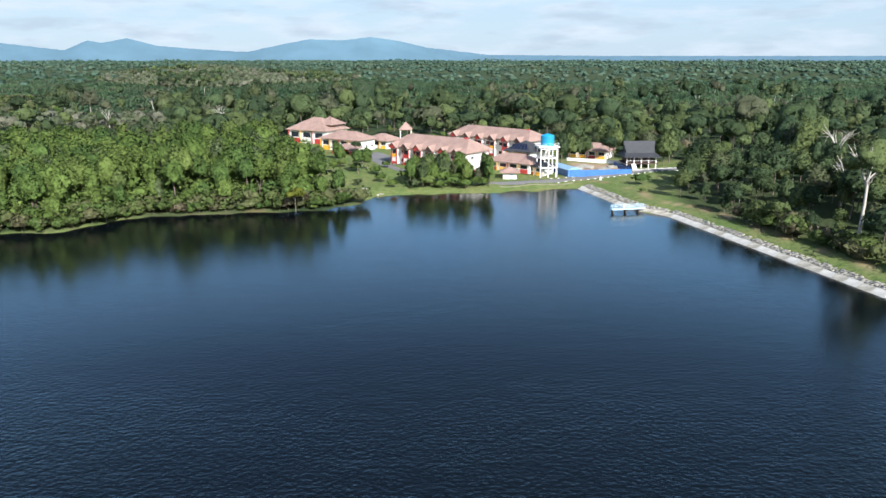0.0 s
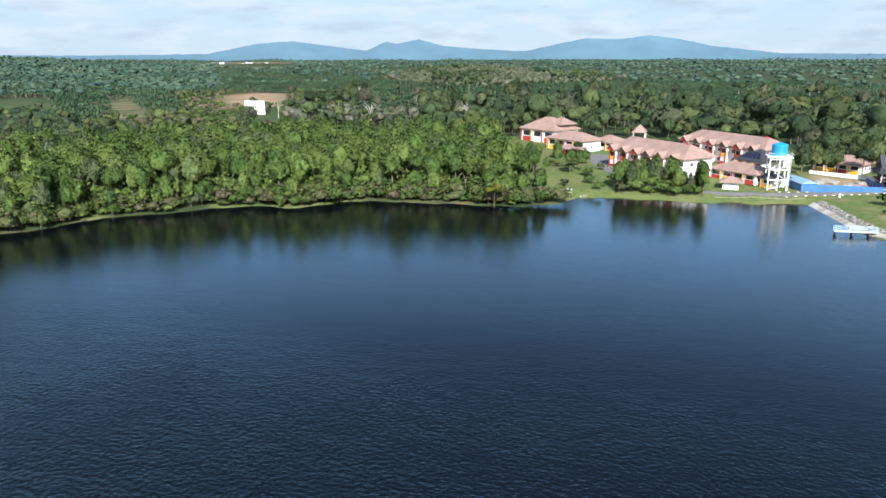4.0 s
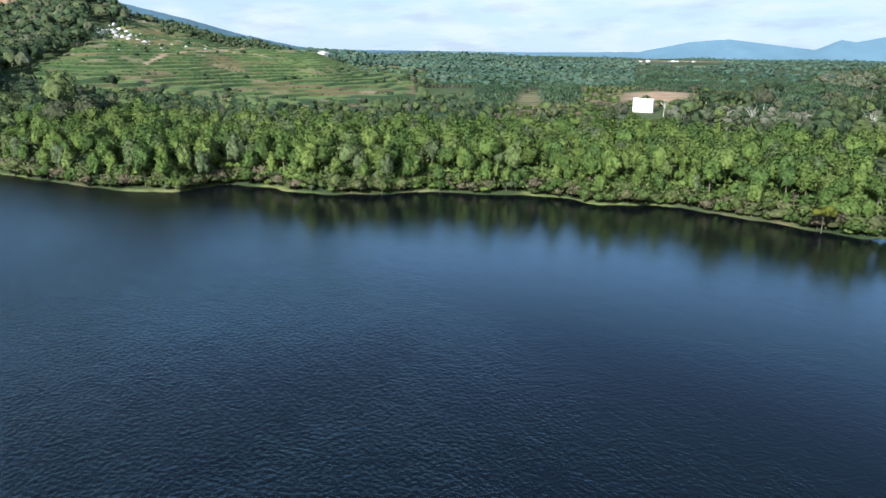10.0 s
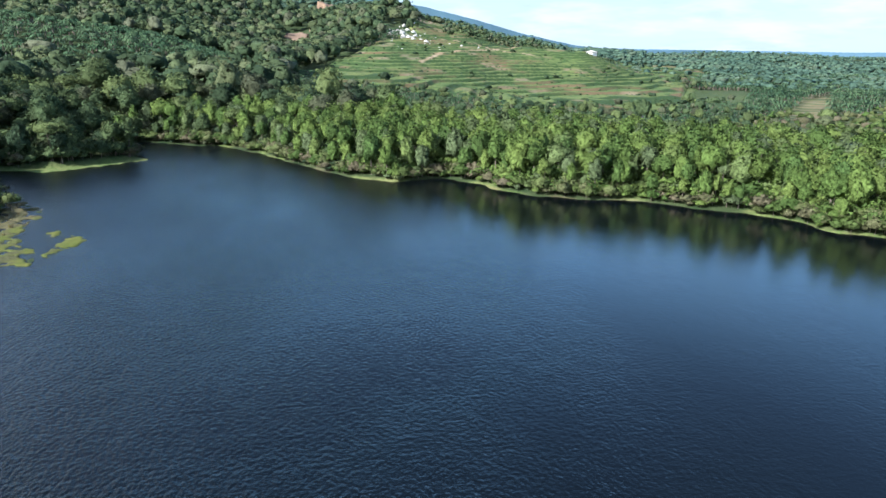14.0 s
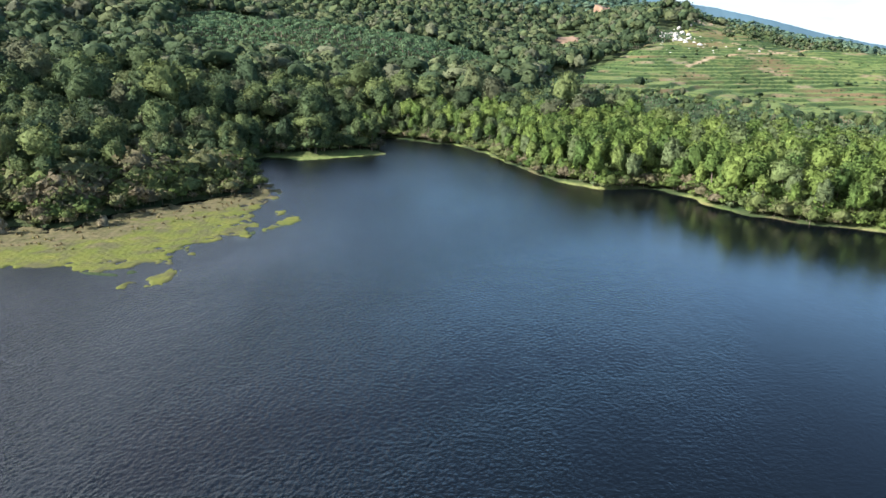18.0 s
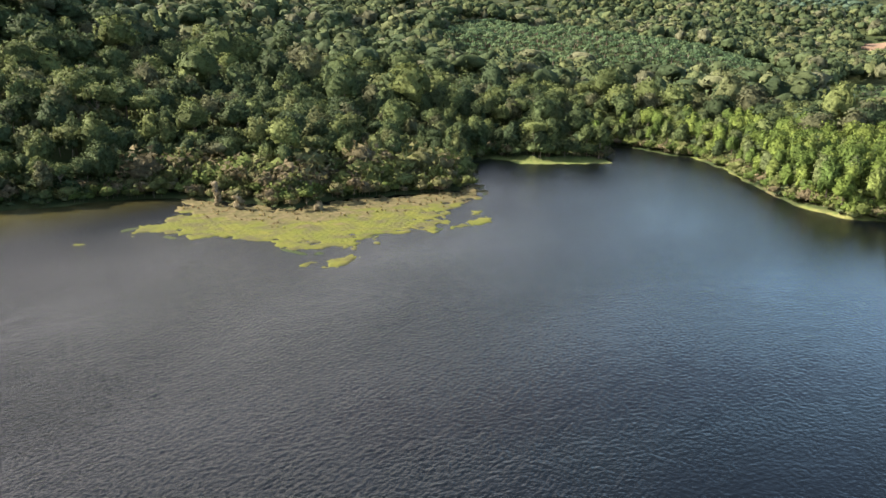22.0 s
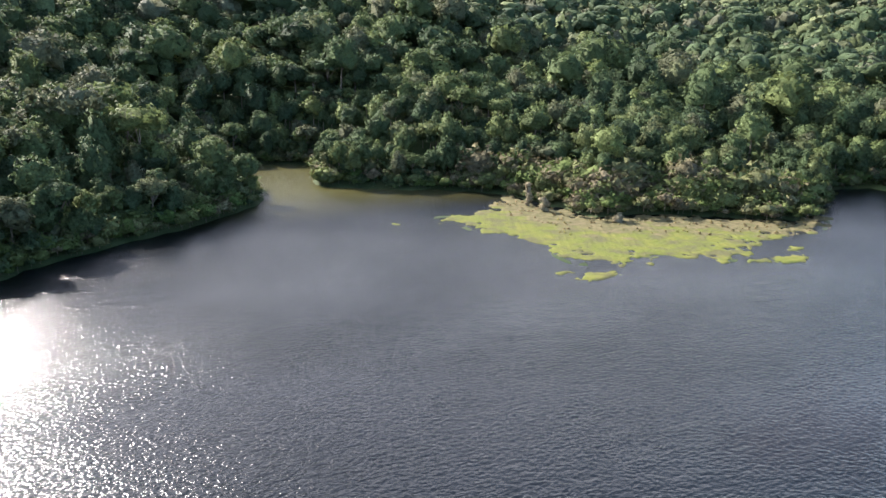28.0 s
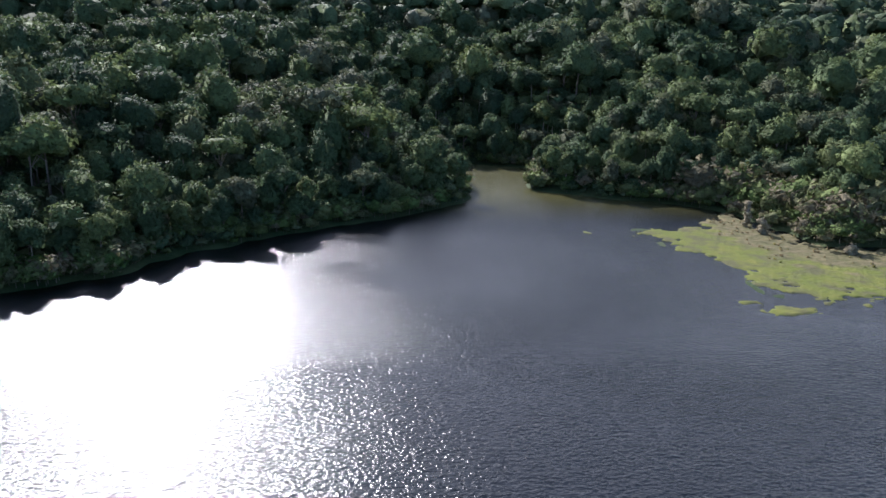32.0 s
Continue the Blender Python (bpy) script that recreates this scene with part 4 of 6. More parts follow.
dam_edge = (x > 60) & (y > 100) & (y < 168) & (d > 9) & (d < 13) & (rng.uniform(0, 1, len(x)) < 0.4)
pick &= (clear_of > 4) | (clear_of < -99)
pick |= back_edge | dam_edge
thicket("shore_shrubs", SHRUB, x[pick], y[pick], np.maximum(0.1, height(x[pick], y[pick], d[pick])), rng.uniform(0.6, 1.9, pick.sum()) * np.where(back_edge[pick], 0.8 + 0.09 * np.clip(clear_of[pick], 0, 16), 1.0), 9, [bark, leaf_scrub],
        "low green and dry brown scrub along the shore", "shrubs", np.where(back_edge[pick], rng.uniform(0.1, 1, pick.sum()) ** 0.7, rng.uniform(0, 1, pick.sum())))
# tall undergrowth that fills the sunny wood down to the ground
x, y = strewn(-270, 30, -30, 215, 2.7, 31)
d = from_edge(SHORE, x, y)
r, az = polar(x, y)
pick = (d > 0.4) & (d < 17) & (az > 5) & (az < 92) & (x < -20) & ~inside(GROUNDS, x, y) & ~inside(MARSH, x, y) & ~inside(SPIT, x, y) & (rng.uniform(0, 1, len(x)) < 0.8)
thicket("undergrowth", SHRUB, x[pick], y[pick], height(x[pick], y[pick], d[pick]), rng.uniform(0.9, 1.5, pick.sum()) * (0.6 + 0.12 * np.clip(d[pick], 0, 11)), 32, [bark, leaf_sun_far],
        "dense leafy undergrowth along the sunny shore", "undergrowth")
x, y = strewn(-300, 80, -200, 110, 2.6, 35)
d = from_edge(SHORE, x, y)
r, az = polar(x, y)
pick = (d > 0.4) & (d < 11) & (az > 88) & (az < 220) & (from_edge(MARSH, x, y) > 9) & ~inside(SPIT, x, y) & (rng.uniform(0, 1, len(x)) < 0.8)
pick |= (from_edge(SPIT, x, y) > 0.5) & (from_edge(SPIT, x, y) < 9) & (d > 3) & (x < -205) & (rng.uniform(0, 1, len(x)) < 0.7)
thicket("hill_undergrowth", SHRUB, x[pick], y[pick], height(x[pick], y[pick], d[pick]), rng.uniform(0.8, 1.7, pick.sum()) * (0.6 + 0.1 * np.clip(d[pick], 0, 11)), 36, [bark, leaf_hill_far],
        "dark leafy undergrowth hanging over the hill shore", "undergrowth")
# reeds on the marsh
x, y = strewn(-165, -45, -105, -10, 1.0, 4)
k = (np.clip(((y + 108) / 0.5).astype(int), 0, body.shape[0] - 1), np.clip(((x + 168) / 0.5).astype(int), 0, body.shape[1] - 1))
pick = (body[k] > 0.9) & (dry[k] > 0.2) & (rng.uniform(0, 1, len(x)) < 0.14 * dry[k])


def tuft_shape(seed):
    g = np.random.default_rng(seed)
    v, f, o = [], [], []
    for i in range(12):
        a = i * 2.4
        b = np.array((math.cos(a) * g.uniform(0.05, 0.35), math.sin(a) * g.uniform(0.05, 0.35), -0.05))
        t_ = b + (math.cos(a) * 0.3, math.sin(a) * 0.3, g.uniform(0.3, 0.75))
        w = np.array((-math.sin(a), math.cos(a), 0)) * 0.09
        v += [b - w, b + w, t_]
        f.append((3 * i, 3 * i + 1, 3 * i + 2))
        o += [(math.cos(a) * 0.2, math.sin(a) * 0.2, 0.95)] * 3
    return (np.array(v), np.array(f), np.array(o)),


thicket("reeds", [tuft_shape(i) for i in range(4)], x[pick], y[pick], mz[k][pick], rng.uniform(0.5, 1.1, pick.sum()), 11, [reed_leaf], "tufts of yellow-green and dry reed on the marsh", "reeds",
        np.clip(dry[k][pick] * 0.9 + rng.uniform(0, 0.35, pick.sum()), 0, 1))
# rows of young palms between the shore wood and the hill
x, y = strewn(-680, -180, 20, 480, 6.2, 40)
d = from_edge(SHORE, x, y)
r, az = polar(x, y)
m = (az > 50) & (az < 91) & (r > 250) & (r < 640) & (d > 82) & ~inside(CLEARING, x, y) & (terrace_share(x, y) < 0.4) & (rng.uniform(0, 1, len(x)) < 0.9)
thicket("foothill_palms", PALMS_FAR, x[m], y[m], height(x[m], y[m], d[m]) - 1.2, rng.uniform(0.4, 0.75, m.sum()), 26, [bark, leaf_palm], "young oil palms at the foot of the hill", "palms")
# upper slopes, ever coarser
x, y = strewn(-950, 350, -950, 700, 12, 2)
r, az = polar(x, y)
palms_sw = inside(np.array([(-410, -215), (-474, -262), (-629, -330), (-695, -275), (-705, -200), (-685, -112), (-680, -29), (-545, 22), (-480, -20), (-440, -122), (-405, -165)], float), x, y)
m = (az > 80) & (az < 216) & (r >= 355) & (r < 900) & ~palms_sw & (terrace_share(x, y) < 0.3) & ((az > 91) | (r > 640))
m &= (height(x, y, np.full(x.shape, 200.0)) < 50 + 0.125 * r) | (rng.uniform(0, 1, len(x)) < 0.4)
thicket("upper_forest", crowns_only(TREE_FAR), x[m], y[m], height(x[m], y[m], np.full(m.sum(), 200.0)), rng.uniform(0.8, 1.6, m.sum()), 8, [leaf_upper], "rainforest canopy high on the hillside", "forest")
x, y = strewn(-780, -320, -340, 60, 8.2, 25)
m = inside(np.array([(-410, -215), (-474, -262), (-629, -330), (-695, -275), (-705, -200), (-685, -112), (-680, -29), (-545, 22), (-480, -20), (-440, -122), (-405, -165)], float), x, y)
thicket("hill_palms", PALMS, x[m], y[m], height(x[m], y[m], np.full(m.sum(), 200.0)), rng.uniform(0.9, 1.35, m.sum()), 12, [bark, leaf_palm], "oil palms planted on the lower hillside", "palms")
x, y = strewn(-3700, 1500, -2600, 1900, 25, 21)
r, az = polar(x, y)
m = (az > 62) & (az < 216) & ~cleared(x, y) & (r >= 1450) & (r < 3600) & (terrace_share(x, y) < 0.2) & ((az < 106) | (rng.uniform(0, 1, len(x)) < 0.1))
thicket("mountain_forest", crowns_only(TREE_SPECK), x[m], y[m], height(x[m], y[m], np.full(m.sum(), 200.0)), rng.uniform(0.75, 1.25, m.sum()), 13, [leaf_hazed], "forest on the far mountain slopes", "forest")
x, y = strewn(-1600, 600, -1500, 900, 18, 27)
r, az = polar(x, y)
m = (az > 78) & (az < 216) & (r >= 900) & (r < 1500) & ~cleared(x, y) & (terrace_share(x, y) < 0.3) & ((az < 112) | (rng.uniform(0, 1, len(x)) < 0.3))
thicket("ridge_forest", crowns_only(TREE_BLOB), x[m], y[m], height(x[m], y[m], np.full(m.sum(), 300.0)), rng.uniform(0.9, 1.6, m.sum()), 28, [leaf_upper], "forest along the shoulder of the mountain", "forest")
# dark trees along the crest between the two knolls
x, y = strewn(-1300, -700, 150, 650, 11, 33)
r, az = polar(x, y)
m = (az > 64) & (az < 78) & (r > 1010 + 30 * waves(x, y, 90, 1.9)) & (r < 1210) & (rng.uniform(0, 1, len(x)) < 0.75)
m |= (az > 56) & (az < 63.5) & (r > 640) & (r < 900) & (terrace_share(x, y) > 0.05) & (terrace_share(x, y) < 0.75) & (rng.uniform(0, 1, len(x)) < 0.8)
thicket("crest_trees", crowns_only(TREE_FAR), x[m], y[m], height(x[m], y[m], np.full(m.sum(), 300.0)), rng.uniform(0.35, 0.75, m.sum()), 34, [leaf_upper], "dark trees along the crest of the terraced hill", "trees")
# terraces: rows of young shrubs
x, y = strewn(-1450, -350, 20, 900, 5, 22)
sh = terrace_share(x, y)
m = (sh > 0.5) & (rng.uniform(0, 1, len(x)) < 0.85)
lv = (height(x, y, np.full(x.shape, 300.0)) + 1.2 * waves(x, y, 190, 3.3)) / TERRACE
m &= ((lv - np.floor(lv)) < 0.3) | (rng.uniform(0, 1, len(x)) < 0.1)
thicket("terrace_shrubs", crowns_only(TREE_SPECK), x[m], y[m], height(x[m], y[m], np.full(m.sum(), 300.0)) + 0.5, rng.uniform(0.08, 0.2, m.sum()) * np.where(rng.uniform(0, 1, m.sum()) < 0.02, 2.4, 1.0), 14, [leaf_hill_far], "rows of young crops on the terraces", "shrubs", rng.uniform(0, 0.6, m.sum()))
# plain to the north and north-west
x, y = strewn(-1000, 700, 60, 1150, 9, 23)
d = from_edge(SHORE, x, y)
r, az = polar(x, y)
# open yard and lane before the warehouse
lane = np.clip(((x + 332) * 92 - (y - 466) * 112) / (92 ** 2 + 112 ** 2), 0, 1)
yard = np.hypot(x + 332 - 92 * lane, y - 466 + 112 * lane)
out_ = ~inside(GROUNDS, x, y) & ~inside(FIELD, x, y) & ~inside(CLEARING, x, y) & ~inside(MEADOW, x, y) & (terrace_share(x, y) < 0.3) & (az < 91) & (yard > 17)
patch = waves(x, y, 190, 2.2)
mixed_wood = out_ & (d > 70) & (r < 520 + 90 * patch + 60 * (az > 20)) & (rng.uniform(0, 1, len(x)) < np.where(az < 24, 0.62, np.where((az > 35) & (az < 46), 0.07, 0.3))) & (az > -45)
thicket("plain_wood", TREE_FAR, x[mixed_wood], y[mixed_wood], height(x[mixed_wood], y[mixed_wood], d[mixed_wood]), rng.uniform(0.35, 0.95, mixed_wood.sum()) * np.where(az[mixed_wood] < 24, 1.0, 0.68) * np.where(chance[: mixed_wood.sum()] < 0.12, 1.5, 1.0), 15,
        [bark, leaf_hill_far], "mixed trees and thickets on the plain behind the houses", "wood")
rise_ = ((r - 1120) / 260) ** 2 + ((az - 17) / 10) ** 2 < 1
palm = out_ & ~mixed_wood & ~rise_ & (az > -38) & (r > 560 + 90 * patch) & (((az > -45) & (az < 30)) | ((az > 44) & (az < 53) & (r < 900)) | (r > 850))
thicket("palm_plantation", PALMS_FAR, x[palm], y[palm], height(x[palm], y[palm], d[palm]), rng.uniform(0.85, 1.2, palm.sum()), 16, [bark, leaf_palm], "oil palm plantation reaching over the plain", "palms", np.clip(0.5 + 0.7 * waves(x[palm], y[palm], 330, 4.6) + rng.normal(size=palm.sum()) * 0.15, 0, 1))
grey = out_ & ~mixed_wood & (((az > 22) & (az < 36) & (r > 370) & (r < 500)) | (rise_ & (patch > -0.2)))
thicket("grey_thicket", crowns_only(TREE_BLOB), x[grey], y[grey], height(x[grey], y[grey], d[grey]), rng.uniform(0.35, 0.7, grey.sum()), 37, [leaf_grey], "pale grey thin-leaved thicket on the plain", "thicket")
tall_ = out_ & (yard > 30) & (d > 75) & (az > -36) & (az < 42) & (r > 300) & (r < 820) & (rng.uniform(0, 1, len(x)) < np.where(az < 20, 0.032, 0.018))
thicket("tall_plain_trees", HILL_MID, x[tall_], y[tall_], height(x[tall_], y[tall_], d[tall_]), rng.uniform(0.75, 1.35, tall_.sum()), 38, [pale_bark, leaf_upper], "tall dark trees standing out of the plain", "trees")
low_wood = rise_ & out_ & ~grey
thicket("rise_wood", crowns_only(TREE_FAR), x[low_wood], y[low_wood], height(x[low_wood], y[low_wood], d[low_wood]), rng.uniform(0.4, 0.9, low_wood.sum()), 39, [leaf_hill_far], "mixed wood on the rise beyond the plain", "wood")
foot = out_ & (az > 52) & (r > 260)
low = out_ & ~foot & ~mixed_wood & ~palm & ~grey & ~rise_ & (d > 60) & (rng.uniform(0, 1, len(x)) < 0.75)
thicket("plain_scrub", crowns_only(TREE_SPECK), x[low], y[low], height(x[low], y[low], d[low]), rng.uniform(0.2, 0.5, low.sum()), 18, [leaf_scrub], "pale scrub and young planting on the plain", "shrubs")
x, y = strewn(-3600, 2600, 300, 4300, 37, 24)
r, az = polar(x, y)
m = (az > -50) & (az < 64) & (r > 1050) & (r < 4300) & ~inside(TOWN_SOIL, x, y)
thicket("far_plantation", crowns_only(TREE_SPECK), x[m], y[m], height(x[m], y[m], np.full(m.sum(), 300.0)) - 2, rng.uniform(0.55, 0.9, m.sum()), 19, [leaf_hazed], "plantations and woods far out on the plain", "woods", np.clip(0.5 + 0.8 * waves(x[m], y[m], 700, 4.6) + rng.normal(size=m.sum()) * 0.12, 0, 1))
x, y = strewn(-1900, -350, 300, 1600, 14, 41)
r, az = polar(x, y)
m = (az > 40) & (az < 66) & (r > 900) & (r < 2000) & (terrace_share(x, y) < 0.2) & ~inside(TOWN_SOIL, x, y)
thicket("far_wood", crowns_only(TREE_SPECK), x[m], y[m], height(x[m], y[m], np.full(m.sum(), 300.0)) - 1.5, rng.uniform(0.45, 0.85, m.sum()), 42, [leaf_hazed], "woods on the low hills beyond the plain", "woods", np.clip(0.5 + 0.7 * waves(x[m], y[m], 420, 5.2) + rng.normal(size=m.sum()) * 0.15, 0, 1))

# ---- houses, tower, road, dam ----
pink_tile = tiled("pink_roof_tiles", (0.31, 0.205, 0.165))
black_tile = tiled("black_roof_tiles", (0.035, 0.037, 0.042))
red_tile = tiled("red_roof_tiles", (0.45, 0.12, 0.09))
white_wall = plain("white_render", (0.74, 0.72, 0.68), 0.8, worn=0.2, scale=0.3)
red_paint = plain("red_paint", (0.38, 0.035, 0.03), 0.6, worn=0.2)
yellow_paint = plain("yellow_paint", (0.72, 0.38, 0.03), 0.6, worn=0.15)
dark_glass, _t, _b = material("dark_window_glass", (0.02, 0.025, 0.03), 0.08)
solar, _t, _b = material("solar_glass", (0.012, 0.016, 0.035), 0.15)
dry_path = plain("trodden_earth", (0.19, 0.175, 0.11), 0.95)
concrete = plain("pale_concrete", (0.5, 0.48, 0.43), 0.9, worn=0.35, scale=0.4)
weathered = plain("weathered_concrete", (0.42, 0.39, 0.32), 0.9, worn=0.45, scale=0.7)
asphalt = plain("old_asphalt", (0.16, 0.155, 0.15), 0.92, worn=0.3, scale=0.15)
blue_tank = plain("blue_tank_paint", (0.02, 0.27, 0.45), 0.45, worn=0.15)
blue_sheet = plain("blue_sheet_metal", (0.05, 0.16, 0.42), 0.5, worn=0.25)
pale_blue_sheet = plain("faded_blue_roofing", (0.25, 0.4, 0.55), 0.5, worn=0.3)
steel_blue = plain("pale_blue_steel", (0.42, 0.55, 0.62), 0.5, worn=0.2)
dark_wood = plain("dark_stained_wood", (0.07, 0.04, 0.03), 0.8, worn=0.3)
dark_post = plain("wet_dark_concrete", (0.07, 0.065, 0.055), 0.7)
rubble = plain("bank_stone", (0.31, 0.29, 0.245), 0.92, worn=0.5, scale=1.2)
boulder_stone = plain("pale_granite", (0.42, 0.4, 0.36), 0.9, worn=0.35, scale=0.1, fine=1.0)


def box(x0, x1, y0, y1, z0, z1):
    v = [(x, y, z) for z in (z0, z1) for x, y in ((x0, y0), (x1, y0), (x1, y1), (x0, y1))]
    return v, [(3, 2, 1, 0), (4, 5, 6, 7), (0, 1, 5, 4), (1, 2, 6, 5), (2, 3, 7, 6), (3, 0, 4, 7)]


def block(cx, cy, z0, lx, ly, h):
    return box(cx - lx / 2, cx + lx / 2, cy - ly / 2, cy + ly / 2, z0, z0 + h)


def hipped(x0, x1, y0, y1, z0, z1, hip0=None, hip1=None, thick=0.25):
    """A roof along x with a soffit; hip 0 makes a gable end."""
    w = (y1 - y0) / 2
    hip0 = w if hip0 is None else hip0
    hip1 = w if hip1 is None else hip1
    m = (y0 + y1) / 2
    v = [(x0, y0, z0), (x1, y0, z0), (x1, y1, z0), (x0, y1, z0), (x0, y0, z0 + thick), (x1, y0, z0 + thick), (x1, y1, z0 + thick), (x0, y1, z0 + thick),
         (x0 + hip0, m, z1), (x1 - hip1, m, z1)]
    return v, [(3, 2, 1, 0), (0, 1, 5, 4), (1, 2, 6, 5), (2, 3, 7, 6), (3, 0, 4, 7), (4, 5, 9, 8), (6, 7, 8, 9), (5, 6, 9), (7, 4, 8)]


def part(name, shape, mat, parent, label="", place=None):
    v, f = shape
    me = bpy.data.meshes.new(name)
    me.from_pydata([tuple(p) for p in v], [], [tuple(int(k) for k in q) for q in f])
    me.materials.append(mat)
    ob = new(name, me)
    ob.parent = parent
    if place is not None:
        ob.matrix_local = place
    return tagged(ob, label)


def same(name, twin, parent, place):
    """A further part on the mesh of one that stands already."""
    ob = new(name, twin.data)
    ob.parent = parent
    ob.matrix_local = place
    return ob


def ground_at(x, y):
    return float(height(np.array([x]), np.array([y]))[0])


def thing(name, x, y, turn, label, category, group="", z=None, sink=0.0):
    ob = tagged(new(name), label, category, group)
    ob.matrix_world = pose(x, y, (ground_at(x, y) if z is None else z) - sink, 0, 0, turn)
    return ob


def window_at(parent, x, y, z, wide=1.5, high=1.3, turn=0.0):
    """A window set on a wall that faces -y before turning."""
    w = part("window", box(-wide / 2, wide / 2, -0.05, 0.06, 0, high), white_wall, parent, "white window frame", pose(x, y, z, 0, 0, turn))
    part("pane", box(-wide / 2 + 0.1, -0.04, -0.08, -0.03, 0.1, high - 0.1), dark_glass, w)
    part("pane", box(0.04, wide / 2 - 0.1, -0.08, -0.03, 0.1, high - 0.1), dark_glass, w)
    return w


def hall(x, y, turn, long, deep, label, gables=6, eave=7.0, top=11.2, sink=0.6):
    """A two-storey hall: white walls, red bays under small gables, a hipped tile roof."""
    h = thing("school_hall", x, y, turn, label, "building", "school halls", sink=sink)
    a, b = long / 2, deep / 2
    part("wall", box(-a, a, -b, b, 0, eave), white_wall, h)
    part("plinth", box(-a - 0.06, a + 0.06, -b - 0.06, b + 0.06, -0.4, 0.7), red_paint, h, "red painted plinth")
    part("roof", hipped(-a - 1.2, a + 1.2, -b - 1.3, b + 1.3, eave, top, hip0=5.0, hip1=5.0), pink_tile, h, "hipped roof of pink tiles")
    part("end_gable", ([(a - 3.9, -1.6, top - 1.5), (a - 3.9, 1.6, top - 1.5), (a - 4.4, 0, top + 0.3), (a - 5.6, -1.6, top - 1.5), (a - 5.6, 1.6, top - 1.5), (a - 5.6, 0, top + 0.3)],
                       [(0, 1, 2), (3, 5, 4), (0, 2, 5, 3), (1, 4, 5, 2)]), red_paint, h, "small red gablet")
    step = long / gables
    for i in range(gables):
        cx = -a + step * (i + 0.5)
        bay = part("bay", block(0, 0, 0, 2.5, 1.5, eave - 0.6), white_wall, h, "projecting bay", pose(cx, -b - 0.7, 0))
        part("balcony_panel", block(0, -0.83, eave * 0.5 - 0.2, 2.6, 0.16, 1.1), red_paint if i % 3 else yellow_paint, bay)
        part("lower_panel", block(0, -0.83, 0.5, 2.6, 0.16, 1.1), red_paint, bay)
        part("opening", block(0, -0.78, eave * 0.5 + 1.0, 1.7, 0.1, 1.5), dark_glass, bay)
        for s in (-1.25, 1.25):
            part("column", block(s, -0.95, -0.2, 0.28, 0.28, eave - 0.3), red_paint, bay)
        g = part("gable_roof", ([(-2.1, -2.2, eave - 0.3), (0, -2.2, eave + 1.7), (2.1, -2.2, eave - 0.3), (-2.1, 2.2, eave - 0.3), (0, 3.4, eave + 1.7), (2.1, 2.2, eave - 0.3),
                                 (-2.1, -2.2, eave - 0.52), (0, -2.2, eave + 1.45), (2.1, -2.2, eave - 0.52)],
                                [(0, 1, 4, 3), (1, 2, 5, 4), (0, 6, 7, 1), (1, 7, 8, 2)]), pink_tile, bay, "little tiled gable")
        part("gable_board", ([(-1.6, -1.9, eave - 0.5), (1.6, -1.9, eave - 0.5), (0, -1.9, eave + 1.2), (-1.6, -1.7, eave - 0.5), (1.6, -1.7, eave - 0.5), (0, -1.7, eave + 1.2)],
                             [(0, 1, 2), (5, 4, 3), (0, 3, 4, 1)]), dark_wood if i % 2 else red_paint, bay)
        for z_ in (1.4, eave * 0.5 + 1.1):
            window_at(h, cx + step / 2 if i < gables - 1 else cx + step * 0.35, -b, z_, 1.7, 1.4)
    for z_ in (1.4, eave * 0.5 + 1.0):
        for yy in (-b * 0.45, b * 0.45):
            window_at(h, a, yy, z_, 1.5, 1.3, 90)
            window_at(h, -a, yy, z_, 1.5, 1.3, -90)
    return h


def lodge(name, x, y, turn, long, deep, label, eave=3.3, top=6.0, accents=(), roof=pink_tile, windows=3, sink=0.3, walls=white_wall, group="school buildings"):
    """A low block under a hipped roof, with coloured bays between posts."""
    h = thing(name, x, y, turn, label, "building", group, sink=sink)
    a, b = long / 2, deep / 2
    part("wall", box(-a, a, -b, b, 0, eave), walls, h)
    part("roof", hipped(-a - 1.1, a + 1.1, -b - 1.1, b + 1.1, eave, top), roof, h)
    n = max(1, len(accents))
    for i, mat in enumerate(accents):
        cx = -a + long * (i + 0.5) / n
        part("panel", block(cx, -b - 0.07, 0.05, long / n * 0.72, 0.12, eave * 0.42), mat, h)
        part("opening", block(cx, -b - 0.05, eave * 0.5, long / n * 0.6, 0.08, eave * 0.36), dark_glass, h)
        part("post", block(cx - long / n * 0.5 + 0.2, -b - 0.85, -0.2, 0.26, 0.26, eave + 0.2), yellow_paint if i % 2 else mat, h)
    for i in range(windows):
        window_at(h, a, -b + deep * (i + 0.5) / windows, eave * 0.35, 1.2, 1.2, 90)
        window_at(h, -a, -b + deep * (i + 0.5) / windows, eave * 0.35, 1.2, 1.2, -90)
    return h


hall(-1.5, 250, -40, 35, 13, "long white two-storey hall with red bays under a pink tiled roof")
hall(22.5, 283, -44, 40, 13, "white two-storey hall with red balconies and a pink tiled roof", gables=6, eave=7.4)
lodge("canteen", 25.5, 243.5, -38, 17, 9, "low yellow and red canteen under a pink tiled roof", accents=(red_paint, yellow_paint, red_paint, red_paint))
can = lodge("porch_block", 33.5, 238, -38, 7, 7, "small porch block with a dark hipped roof", eave=3.0, top=5.4, accents=(red_paint, yellow_paint), roof=black_tile, windows=1)
pav = lodge("solar_pavilion", 31, 259, -40, 10, 10, "pavilion with a dark pyramid roof of solar panels", eave=4.6, top=8.4, accents=(yellow_paint, red_paint, yellow_paint), roof=black_tile)
